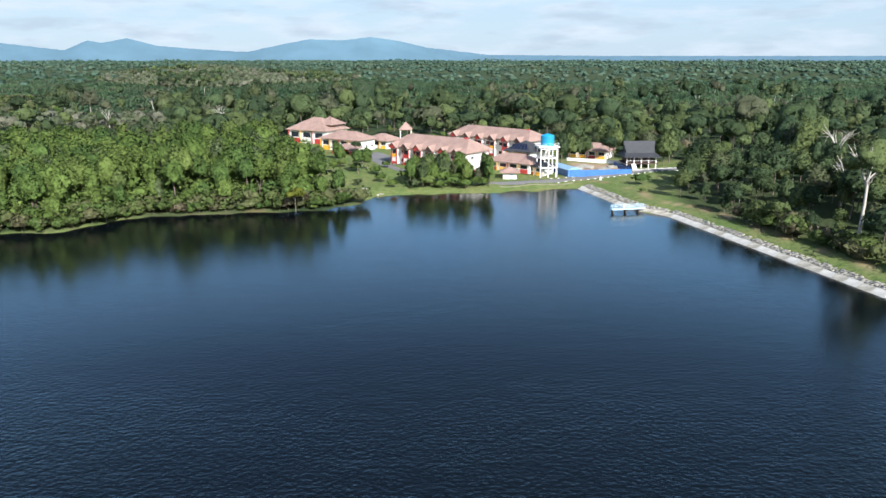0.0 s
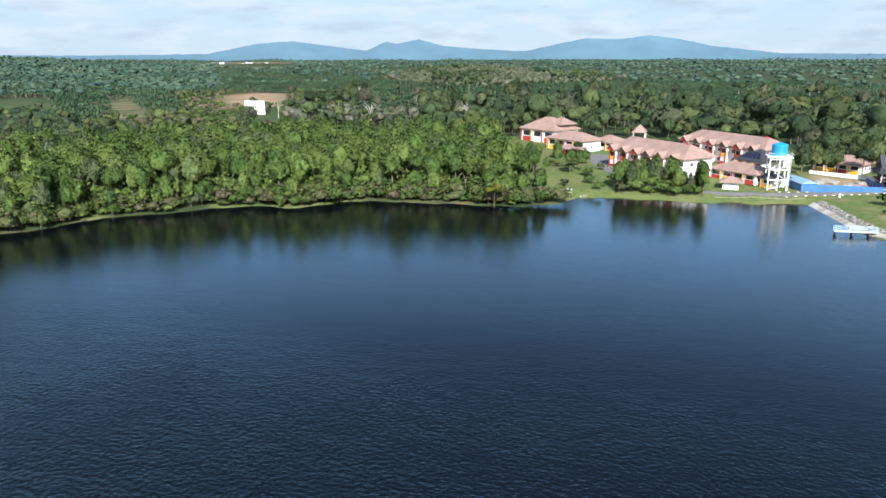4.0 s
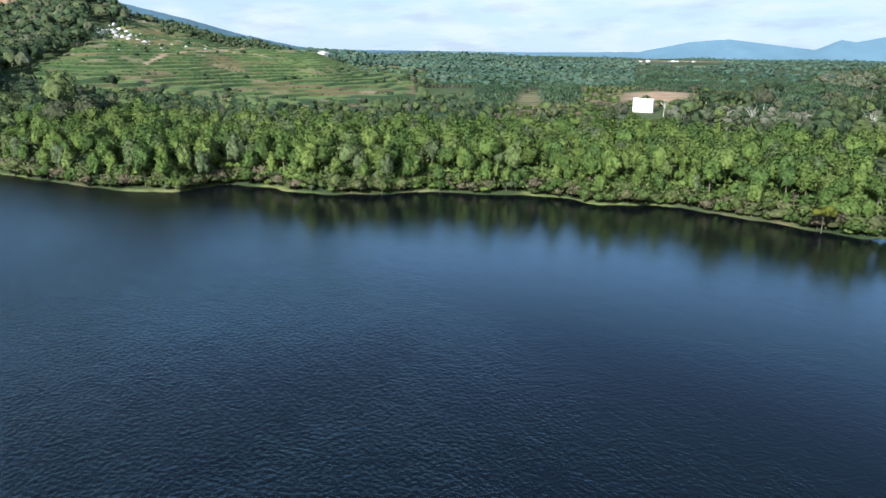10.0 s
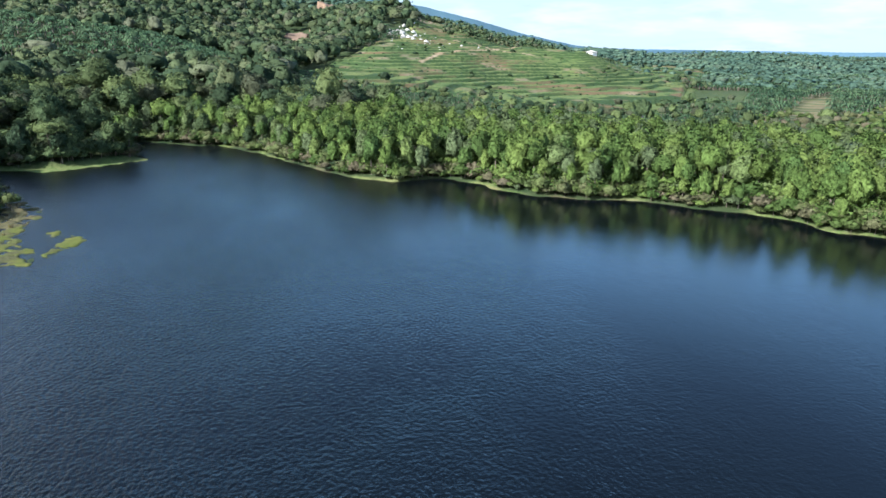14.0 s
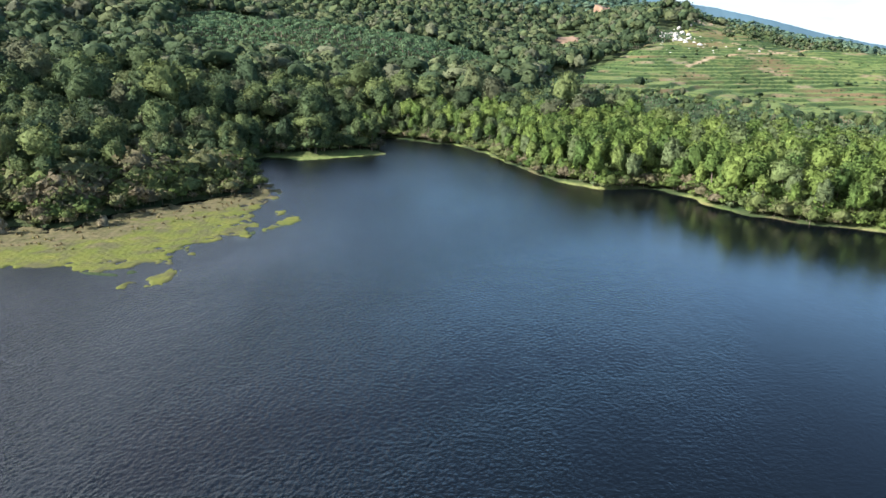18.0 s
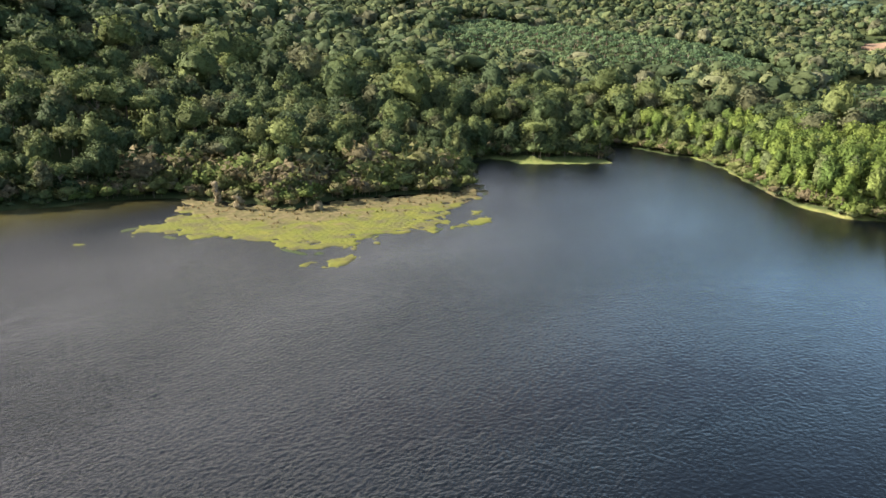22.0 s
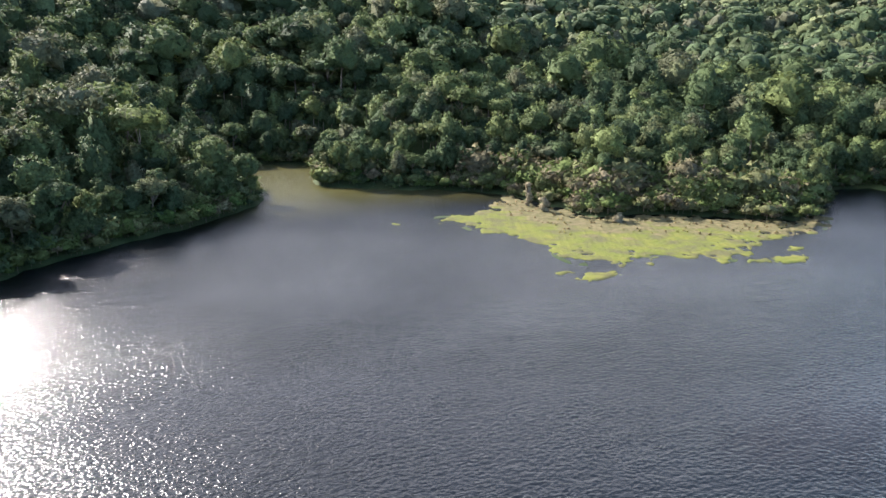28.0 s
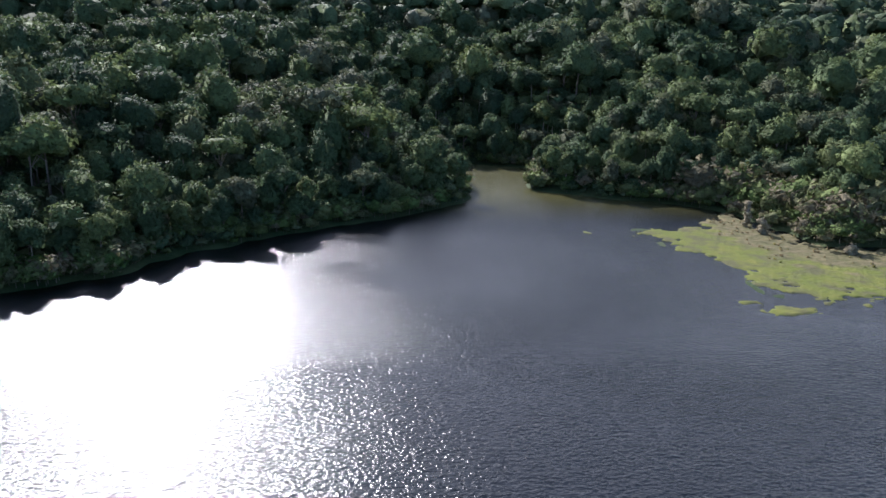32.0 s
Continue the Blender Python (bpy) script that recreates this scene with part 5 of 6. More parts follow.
for i in range(5):
    part("solar_panel", ([(-4.6 + i * 1.86, -5.6, 5.1), (-3.0 + i * 1.86, -5.6, 5.1), (-1.9 + i * 0.95, -2.2, 7.3), (-2.6 + i * 0.95, -2.2, 7.3)], [(0, 1, 2, 3)]), solar, pav, "glossy solar panel")
hut = lodge("pump_hut", 22.4, 230, -4, 4.6, 4.0, "small white pump hut with a pink tiled roof", eave=2.4, top=4.0, windows=1)
part("door", block(0.6, -2.03, 0, 0.9, 0.08, 2.0), steel_blue, hut, "pale steel door")
lodge("yellow_lodge", 58, 272, -28, 15, 9, "low yellow lodge with a pink tiled roof behind the tower", accents=(yellow_paint, yellow_paint, red_paint, yellow_paint))
# the western group: nested hipped blocks
west_a = lodge("assembly_hall", -58, 324, -30, 21, 16, "large white assembly hall with a stepped pink hipped roof", eave=6.2, top=11.6, accents=(red_paint, white_wall, red_paint), windows=4)
part("upper_roof", hipped(1, 11, -4, 7, 8.6, 12.2), pink_tile, west_a, "raised hipped roof")
west_b = lodge("office_block", -40.5, 296, -32, 20, 11, "white office block with orange bay and pink hipped roof", eave=5.0, top=8.2, accents=(yellow_paint, white_wall, red_paint, white_wall), windows=3)
part("porch_roof", hipped(3, 14, -15.5, -6.5, 2.7, 4.4), pink_tile, west_b, "low tiled porch roof")
for px_, py_ in ((4, -14.5), (13, -14.5), (8.5, -14.5)):
    part("porch_post", block(px_, py_, -0.4, 0.3, 0.3, 3.3), red_paint, west_b)
lodge("side_wing", -26, 302, -34, 11, 9, "low yellow side wing under a pink hipped roof", eave=3.6, top=6.4, accents=(yellow_paint, white_wall, yellow_paint))
gaz = thing("gazebo", -18, 338, 0, "open gazebo with a pointed pink tiled roof", "gazebo")
part("roof", hipped(-3.2, 3.2, -3.2, 3.2, 4.2, 8.0), pink_tile, gaz)
for sx in (-2.6, 2.6):
    for sy in (-2.6, 2.6):
        part("post", block(sx, sy, -0.3, 0.3, 0.3, 4.6), white_wall, gaz)
# the dark timber house on white posts
blk = thing("timber_house", 70, 247.5, 2, "dark timber house on white posts with a tall black roof", "house")
part("floor", box(-5.6, 5.6, -4.2, 4.5, 1.5, 1.8), dark_wood, blk)
part("wall", box(-4.6, 4.6, -2.8, 4.2, 1.8, 4.0), dark_wood, blk)
part("lower_roof", hipped(-6.4, 6.4, -5.6, 5.6, 3.9, 6.0, hip0=1.6, hip1=1.6), black_tile, blk, "low dark skirt roof")
part("upper_roof", ([(-5.0, -2.6, 4.9), (5.0, -2.6, 4.9), (5.0, 2.8, 4.9), (-5.0, 2.8, 4.9), (-5.7, 0, 9.2), (5.7, 0, 9.2), (-5.4, -0.9, 7.4), (5.4, -0.9, 7.4), (5.4, 1.1, 7.4), (-5.4, 1.1, 7.4)],
                    [(0, 1, 7, 6), (6, 7, 5, 4), (2, 3, 9, 8), (8, 9, 4, 5), (1, 2, 8, 7), (7, 8, 5), (3, 0, 6, 9), (9, 6, 4), (3, 2, 1, 0)]), black_tile, blk, "tall swept black roof")
for i in range(5):
    part("post", block(-5.2 + i * 2.6, -4.0, -0.4, 0.32, 0.32, 4.4), white_wall, blk, "white post")
    part("back_post", block(-5.2 + i * 2.6, 4.0, -0.4, 0.3, 0.3, 2.0), white_wall, blk)
part("rail", box(-5.2, 5.2, -4.08, -3.98, 2.6, 2.7), white_wall, blk)
part("stair", ([(-3.6, -4.2, 1.6), (-2.0, -4.2, 1.6), (-2.0, -6.4, -0.2), (-3.6, -6.4, -0.2), (-3.6, -4.2, 1.3), (-2.0, -4.2, 1.3)], [(0, 1, 2, 3), (4, 3, 2, 5), (0, 3, 4), (1, 5, 2)]), white_wall, blk, "pale stair")
for i in range(3):
    window_at(blk, -3 + i * 3, -2.8, 2.4, 1.2, 1.2)

# the water tower
tower = thing("water_tower", 35.2, 234, 6, "white concrete water tower with a round blue tank", "water tower")
leg = part("leg", block(0, 0, -0.5, 0.34, 0.34, 10.6), white_wall, tower, "white concrete leg", pose(-2.7, -2.7, 0))
for sx in (-2.7, 0, 2.7):
    for sy in (-2.7, 2.7):
        if (sx, sy) != (-2.7, -2.7):
            same("leg", leg, tower, pose(sx, sy, 0))
for z_ in (3.0, 6.2, 9.3):
    for sy in (-2.7, 2.7):
        part("beam", box(-2.7, 2.7, sy - 0.16, sy + 0.16, z_, z_ + 0.4), white_wall, tower)
    for sx in (-2.7, 0, 2.7):
        part("beam", box(sx - 0.16, sx + 0.16, -2.7, 2.7, z_, z_ + 0.4), white_wall, tower)
for i, z_ in enumerate((0.0, 3.2, 6.4)):
    s = 1 if i % 2 == 0 else -1
    part("stair_flight", ([(-2.2 * s, -1.6, z_), (2.0 * s, -1.6, z_ + 3.2), (2.0 * s, -0.7, z_ + 3.2), (-2.2 * s, -0.7, z_), (-2.2 * s, -1.6, z_ - 0.3), (2.0 * s, -1.6, z_ + 2.9),
                           (2.0 * s, -0.7, z_ + 2.9), (-2.2 * s, -0.7, z_ - 0.3)], [(0, 1, 2, 3), (7, 6, 5, 4), (0, 4, 5, 1), (3, 2, 6, 7)]), concrete, tower, "zigzag stair flight")
part("deck", box(-3.5, 3.5, -3.5, 3.5, 10.0, 10.35), white_wall, tower, "overhanging deck slab")
for s in (-3.4, 3.4):
    for z_ in (10.8, 11.3):
        part("rail", box(-3.4, 3.4, s - 0.03, s + 0.03, z_, z_ + 0.06), white_wall, tower)
        part("rail", box(s - 0.03, s + 0.03, -3.4, 3.4, z_, z_ + 0.06), white_wall, tower)
ring = [(2.25 * math.cos(i * math.pi / 16), 2.25 * math.sin(i * math.pi / 16)) for i in range(32)]
tank_v = [(x_, y_, 10.35) for x_, y_ in ring] + [(x_, y_, 13.7) for x_, y_ in ring] + [(x_ * 0.94, y_ * 0.94, 13.85) for x_, y_ in ring] + [(0, 0, 14.5)]
tank_f = [(i, (i + 1) % 32, 32 + (i + 1) % 32, 32 + i) for i in range(32)] + [(32 + i, 32 + (i + 1) % 32, 64 + (i + 1) % 32, 64 + i) for i in range(32)] + [(64 + i, 64 + (i + 1) % 32, 96) for i in range(32)]
tk = part("tank", (tank_v, tank_f), blue_tank, tower, "bright blue round tank")
for z_ in (11.2, 12.1, 13.0):
    part("band", ([(x_ * 1.015, y_ * 1.015, z_ + h_) for h_ in (0, 0.1) for x_, y_ in ring], [(i, (i + 1) % 32, 32 + (i + 1) % 32, 32 + i) for i in range(32)]), blue_sheet, tk)
part("pipe", block(3.1, -2.9, 0, 0.16, 0.16, 10.4), concrete, tower, "riser pipe")

# building site behind blue hoarding
site = thing("site_hoarding", 53, 233, 6.5, "blue sheet-metal hoarding round a building site", "fence")
for i in range(10):
    part("panel", box(-10.4 + i * 2.2, -8.24 + i * 2.2, -0.04, 0.04 + 0.02 * (i % 2), -0.2, 2.1), blue_sheet, site)
    part("post", block(-10.45 + i * 2.2, 0.12, -0.3, 0.1, 0.1, 2.5), steel_blue, site)
for i in range(8):
    part("panel", box(11.5, 11.58, 0.2 + i * 2.2, 2.36 + i * 2.2, -0.2, 2.1), blue_sheet, site)
low_wall = tagged(new("site_wall"), "low white concrete wall behind the building site", "wall")
low_wall.matrix_world = pose(57, 257, ground_at(57, 257), 0, 0, -24)
for i in range(6):
    part("wall_panel", box(-11 + i * 3.7, -7.4 + i * 3.7, -0.12, 0.12, -0.3, 1.3), white_wall, low_wall)
cabin = thing("site_cabin", 42.5, 237.5, 20, "site cabin with a faded blue sheet roof", "cabin")
part("wall", box(-2.2, 2.2, -5.2, 5.2, -0.2, 2.2), blue_sheet, cabin)
part("roof", hipped(-5.8, 5.8, -2.9, 2.9, 2.2, 3.1, hip0=0.0, hip1=0.0, thick=0.1), pale_blue_sheet, cabin, "shallow sheet roof", pose(0, 0, 0, 0, 0, 90))
part("door", block(0.4, -5.24, -0.1, 0.9, 0.08, 2.0), steel_blue, cabin)
solar_rack = thing("solar_rack", 63, 238, 10, "tilted rack of dark solar panels", "solar panels")
for i in range(3):
    part("solar_panel", ([(-2.4 + i * 1.6, -1.2, 0.6), (-0.9 + i * 1.6, -1.2, 0.6), (-0.9 + i * 1.6, 1.2, 2.0), (-2.4 + i * 1.6, 1.2, 2.0), (-2.4 + i * 1.6, -1.2, 0.52), (-0.9 + i * 1.6, -1.2, 0.52),
                          (-0.9 + i * 1.6, 1.2, 1.92), (-2.4 + i * 1.6, 1.2, 1.92)], [(0, 1, 2, 3), (7, 6, 5, 4), (0, 4, 5, 1), (2, 6, 7, 3)]), solar, solar_rack)
    part("strut", block(-1.6 + i * 1.6, 1.0, -0.2, 0.08, 0.08, 2.0), steel_blue, solar_rack)
mound_rng = np.random.default_rng(77)
for mx_, my_, ms in ((50, 246, 3.0), (57, 243, 2.2), (61, 247, 1.8)):
    md = thing("spoil_heap", mx_, my_, 0, "grassy heap of earth on the building site", "heap", "spoil heaps")
    part("heap", ([(p[0] * ms * 1.5, p[1] * ms, max(-0.3, p[2] * ms * 0.5)) for p in ICO * mound_rng.uniform(0.85, 1.15, (len(ICO), 1))], ICO_F), rubble, md)


# road with painted kerbs, draped on the ground
def ribbon(name, line, wide, mat, lift, label, category):
    p = np.array(line, float)
    pts = []
    for i in range(len(p) - 1):
        a, b, c, d_ = p[max(i - 1, 0)], p[i], p[i + 1], p[min(i + 2, len(p) - 1)]
        for s in np.linspace(0, 1, 14, endpoint=i == len(p) - 2):
            pts.append(0.5 * (2 * b + (c - a) * s + (2 * a - 5 * b + 4 * c - d_) * s * s + (3 * b - a - 3 * c + d_) * s ** 3))
    pts = np.array(pts)
    t_ = np.gradient(pts, axis=0)
    n_ = np.stack([-t_[:, 1], t_[:, 0]], -1) / np.linalg.norm(t_, axis=1)[:, None]
    across = np.array([-0.5, -0.25, 0, 0.25, 0.5]) * wide
    xy = pts[:, None] + n_[:, None] * across[None, :, None]
    zz = height(xy[..., 0], xy[..., 1])
    zz = zz.max(1, keepdims=True) + lift + np.zeros_like(zz)
    zz[:, 0] -= 0.4
    zz[:, -1] -= 0.4
    v = np.concatenate([xy, zz[..., None]], -1).reshape(-1, 3)
    c_ = np.arange(len(v)).reshape(len(pts), 5)
    q = np.stack([c_[:-1, :-1], c_[1:, :-1], c_[1:, 1:], c_[:-1, 1:]], -1).reshape(-1, 4)
    tagged(new(name, built(name, v, [q[:, ::-1]], [mat], True)), label, category, kind="structure")
    return pts, n_


ROAD = [(-34, 286), (-25, 262), (-16, 242), (-2, 226), (16, 221.5), (32, 225), (50, 231), (66, 236.5), (84, 241), (120, 250)]
road_pts, road_n = ribbon("road", ROAD, 5.0, asphalt, 0.12, "narrow grey asphalt road along the lake", "road")
ribbon("forecourt", [(-30, 284), (-22, 268), (-14, 252)], 13.0, asphalt, 0.06, "grey paved forecourt between the halls", "pavement")
ribbon("footpath", [(18, 217.5), (32, 221), (43, 224)], 0.9, dry_path, 0.02, "pale concrete footpath on the grass bank", "path")
ribbon("drive", [(60, 241), (70, 240.5), (84, 243)], 5.5, concrete, 0.1, "pale concrete apron before the timber house", "pavement")
kerb = tagged(new("kerb"), "kerb blocks painted black and white along the road", "kerb", kind="structure")
kb = [part("kerb_block", block(0, 0, -0.25, 0.7, 0.12, 0.3), m_, kerb) for m_ in (white_wall, dark_post)]
for side in (-2.6, 2.6):
    run = 0.0
    for i in range(60, len(road_pts) - 12):
        run += float(np.linalg.norm(road_pts[i] - road_pts[i - 1]))
        if run > 1.35:
            run = 0.0
            q = road_pts[i] + road_n[i] * side
            same("kerb_block", kb[i % 2], kerb, pose(q[0], q[1], ground_at(*q) + 0.12, 0, 0, math.degrees(math.atan2(-road_n[i][0], road_n[i][1]))))
for ob in kb:
    ob.matrix_local = pose(70, 239.5, 3.0, 0, 0, 16)
post_thing = thing("marker_post", 52, 226, 0, "small white concrete marker post on the grass", "post")
part("shaft", ([(-0.3, -0.25, -0.2), (0.3, -0.25, -0.2), (0.3, 0.25, -0.2), (-0.3, 0.25, -0.2), (-0.2, -0.16, 1.2), (0.2, -0.16, 1.2), (0.2, 0.16, 1.2), (-0.2, 0.16, 1.2)],
               [(0, 1, 5, 4), (1, 2, 6, 5), (2, 3, 7, 6), (3, 0, 4, 7), (4, 5, 6, 7)]), white_wall, post_thing)

# the dam's revetment: slabs at the waterline and a course of rubble above
bank = tagged(new("revetment"), "pale concrete slabs and rubble lining the dam's edge", "revetment", kind="structure")
line = np.array([(44, 219), (47, 208), (50, 196), (53, 186.5), (60, 180), (67, 155), (73, 133), (78, 115), (86, 88), (96, 54)], float)
run = np.concatenate([[0], np.cumsum(np.linalg.norm(np.diff(line, axis=0), axis=1))])
at_ = lambda s: np.array([np.interp(s, run, line[:, 0]), np.interp(s, run, line[:, 1])])
brng = np.random.default_rng(8)
slab_v = lambda w, k: ([(0, -0.9, -0.35), (w, -0.9, -0.35), (w, 0.9, 0.55), (0, 0.9, 0.55), (0, -0.9, -0.1), (w, -0.9, -0.1), (w, 0.9, 0.75 + k), (0, 0.9, 0.75 + k)],
                       [(0, 1, 5, 4), (1, 2, 6, 5), (2, 3, 7, 6), (3, 0, 4, 7), (4, 5, 6, 7)])
slab_kinds = [part("slab", slab_v(2.9, k), m_, bank) for k, m_ in ((0.0, concrete), (0.05, weathered), (0.08, concrete))]
first, s = True, 0.0
while s < run[-1] - 3:
    a, b = at_(s), at_(s + 3)
    ang = math.degrees(math.atan2(b[1] - a[1], b[0] - a[0]))
    k = slab_kinds[brng.integers(0, 3)]
    ob = same("slab", k, bank, pose(a[0], a[1], brng.uniform(-0.04, 0.04), 0, 0, ang) @ Matrix.Diagonal((1.02, 1, 1, 1)))
    s += 3.0
for ob, sx in zip(slab_kinds, (0, 3, 6)):
    ob.matrix_local = pose(*(line[0] + (0, 0.2 * sx)), -0.05, 0, 0, -75)
sv, sf, base = [], [], 0
for row, (off, size) in enumerate(((1.35, 0.36), (2.0, 0.42), (2.7, 0.36), (3.3, 0.32))):
    s = 0.0
    while s < run[-1] - 1:
        a, b = at_(s), at_(s + 1)
        t_ = (b - a) / np.linalg.norm(b - a)
        n_ = np.array((-t_[1], t_[0]))
        if not (row == 2 and brng.uniform() < 0.35) and not (row == 3 and (s > 36 or brng.uniform() < 0.4)):
            q = a + n_ * (off + brng.uniform(-0.15, 0.15))
            r_ = size * brng.uniform(0.75, 1.25)
            c8 = np.array([(x_, y_, z_) for z_ in (-1, 0.7) for x_, y_ in ((-1, -1), (1, -1), (1, 1), (-1, 1))]) * (r_, r_ * 0.85, r_ * 0.3) + brng.uniform(-0.08, 0.08, (8, 3))
            ca, sa = t_[0], t_[1]
            zq = 0.78 + (off - 1.0) * 0.2
            sv.append(np.stack([q[0] + c8[:, 0] * ca - c8[:, 1] * sa, q[1] + c8[:, 0] * sa + c8[:, 1] * ca, zq + c8[:, 2]], -1))
            sf.append(np.array([(4, 5, 6, 7), (0, 1, 5, 4), (1, 2, 6, 5), (2, 3, 7, 6), (3, 0, 4, 7)]) + base)
            base += 8
        s += size * 2.1
stones = tagged(new("rubble", built("rubble", np.concatenate(sv), [np.concatenate(sf)], [rubble])), "courses of rough pale stone above the slabs", kind="stuff")
stones.parent = bank

# the jetty
jet = tagged(new("jetty"), "pale blue steel jetty with railings on dark piles", "jetty")
jet.matrix_world = pose(55, 184.6, 0, 0, 0, 192)
part("deck", box(0, 9.8, -0.5, 0.5, 1.2, 1.34), steel_blue, jet)
for sy in (-0.48, 0.48):
    part("girder", box(0, 9.8, sy - 0.06, sy + 0.06, 0.95, 1.2), steel_blue, jet)
    for z_ in (1.75, 2.25):
        part("rail", box(0, 9.8, sy - 0.035, sy + 0.035, z_, z_ + 0.07), steel_blue, jet)
    for i in range(8):
        part("baluster", block(0.1 + i * 1.37, sy, 1.3, 0.06, 0.06, 1.0), steel_blue, jet)
for i in (1.9, 5.6, 9.3):
    for sy in (-0.35, 0.35):
        part("pile", block(i, sy, -2.5, 0.36, 0.36, 3.35), dark_post, jet, "dark wet pile")
    part("cross_beam", block(i, 0, 0.7, 0.3, 1.15, 0.26), dark_post, jet)
part("valve_box", block(6.2, 0, 1.34, 0.4, 0.4, 1.0), white_wall, jet, "white valve box")

# further houses on the plain
wh = thing("white_warehouse", -328, 461, 33, "plain white warehouse block on the plain", "warehouse", sink=-0.6)
part("wall", box(-7.2, 7.2, -4, 4, 0, 9.2), white_wall, wh)
part("footing", box(-7.5, 7.5, -4.3, 4.3, -1.5, 0.2), concrete, wh)
part("parapet", box(-7.35, 7.35, -4.15, 4.15, 9.2, 9.7), white_wall, wh)
part("stair_tower", box(-7.9, -3.6, -4.6, 0, 0, 10.4), white_wall, wh)
for i in range(4):
    window_at(wh, -2 + i * 2.4, -4.0, 5.4, 1.2, 1.2)
lodge("red_roof_house", -149, 393, 12, 11, 8, "small house with a red roof among trees", eave=3.0, top=6.4, accents=(white_wall,), roof=red_tile, windows=1, group="houses on the plain")
for hx, hy, s in ((-590, 1700, 1.2), (-300, 760, 0.9), (-848, 618, 0.7), (150, 520, 0.7), (-407, 1196, 1.5), (-610, 1080, 0.8), (-650, 1040, 0.8), (-585, 1120, 0.9)):
    lodge("far_house", hx, hy, (hx * 7) % 60, 12 * s, 8 * s, "small pale house far out on the plain", eave=3.2 * s, top=5.0 * s, roof=concrete if s > 0.85 else pink_tile, windows=0, group="houses on the plain", sink=0.2)
town_rng = np.random.default_rng(12)
for i in range(16):
    a = town_rng.uniform(35.5, 40.5)
    rr = town_rng.uniform(2350, 2950)
    lodge("town_house", MID[0] - math.sin(radians(a)) * rr, MID[1] + math.cos(radians(a)) * rr, town_rng.uniform(0, 90), town_rng.uniform(7, 14), 7, "pale block in the distant town", eave=3 + i % 5, top=5 + i % 5, roof=concrete, windows=0, group="distant town", sink=2.0)
hh = thing("hilltop_house", -834, 421, 20, "white house on the terraced hilltop", "house", z=float(height(np.array([-834.0]), np.array([421.0]), np.array([300.0]))[0]) + 1)
part("wall", box(-6, 6, -4, 4, -2, 4), white_wall, hh)
part("roof", hipped(-7, 7, -5, 5, 4, 6.5), concrete, hh)

# boulders on the terraced hill
brng = np.random.default_rng(31)
bmeshes = []
for i in range(5):
    v = ICO * brng.uniform(0.75, 1.2, (len(ICO), 1)) * (1.0, 0.8, 0.75)
    bmeshes.append(built("boulder", v, [ICO_F], [boulder_stone]))
for i in range(84):
    if i < 44:
        bx, by = -972 + brng.normal() * 38, 189 + brng.normal() * 13
    else:
        bx, by = -940 + brng.normal() * 90, 205 + brng.normal() * 45
    s = brng.uniform(1.4, 5.0) if i < 44 else brng.uniform(0.8, 2.4)
    ob = tagged(new("boulder", bmeshes[i % 5]), "pale granite boulder on the hillside", "boulder", "boulders on the hill")
    ob.matrix_world = Matrix.LocRotScale((bx, by, float(height(np.array([bx]), np.array([by]), np.array([300.0]))[0]) + 1.2 + s * 0.2), Euler((0, 0, brng.uniform(0, 6))), (s, s, s))


def draped(name, cx, cy, rx, ry, mat, label, category, lift=2.5, seed=1.0):
    """A patch of bare ground laid on a far slope, with an uneven edge."""
    u, w = np.meshgrid(np.linspace(-1.3, 1.3, 30), np.linspace(-1.3, 1.3, 30))
    px_, py_ = cx + u * rx, cy + w * ry
    share_ = soft((1.0 - np.hypot(u, w) + 0.35 * waves(px_, py_, rx, seed)) / 0.3)
    pz_ = height(px_, py_, np.full(px_.shape, 300.0)) - 14 + (14 + lift) * share_
    c_ = np.arange(u.size).reshape(u.shape)
    q_ = np.stack([c_[:-1, :-1], c_[:-1, 1:], c_[1:, 1:], c_[1:, :-1]], -1).reshape(-1, 4)
    tagged(new(name, built(name, np.stack([px_, py_, pz_], -1).reshape(-1, 3), [q_], [mat], True)), label, category, kind="structure")


red_soil = plain("red_soil", (0.2, 0.13, 0.08), 0.95, worn=0.35, scale=0.05, fine=0.4)
for cx_, cy_, rx_, ry_, up_, label_ in ((-1165, 48, 70, 24, 3, "bare red cutting in the valley of the hill"), (-1240, 80, 26, 11, 5, "small bare red cutting on the forested hill"),
                                       (-1597, 137, 45, 44, 14, "bare red cutting near the hilltop")):
    draped("bare_cut", cx_, cy_, rx_, ry_, red_soil, label_, "cutting", up_, cx_ * 0.01)


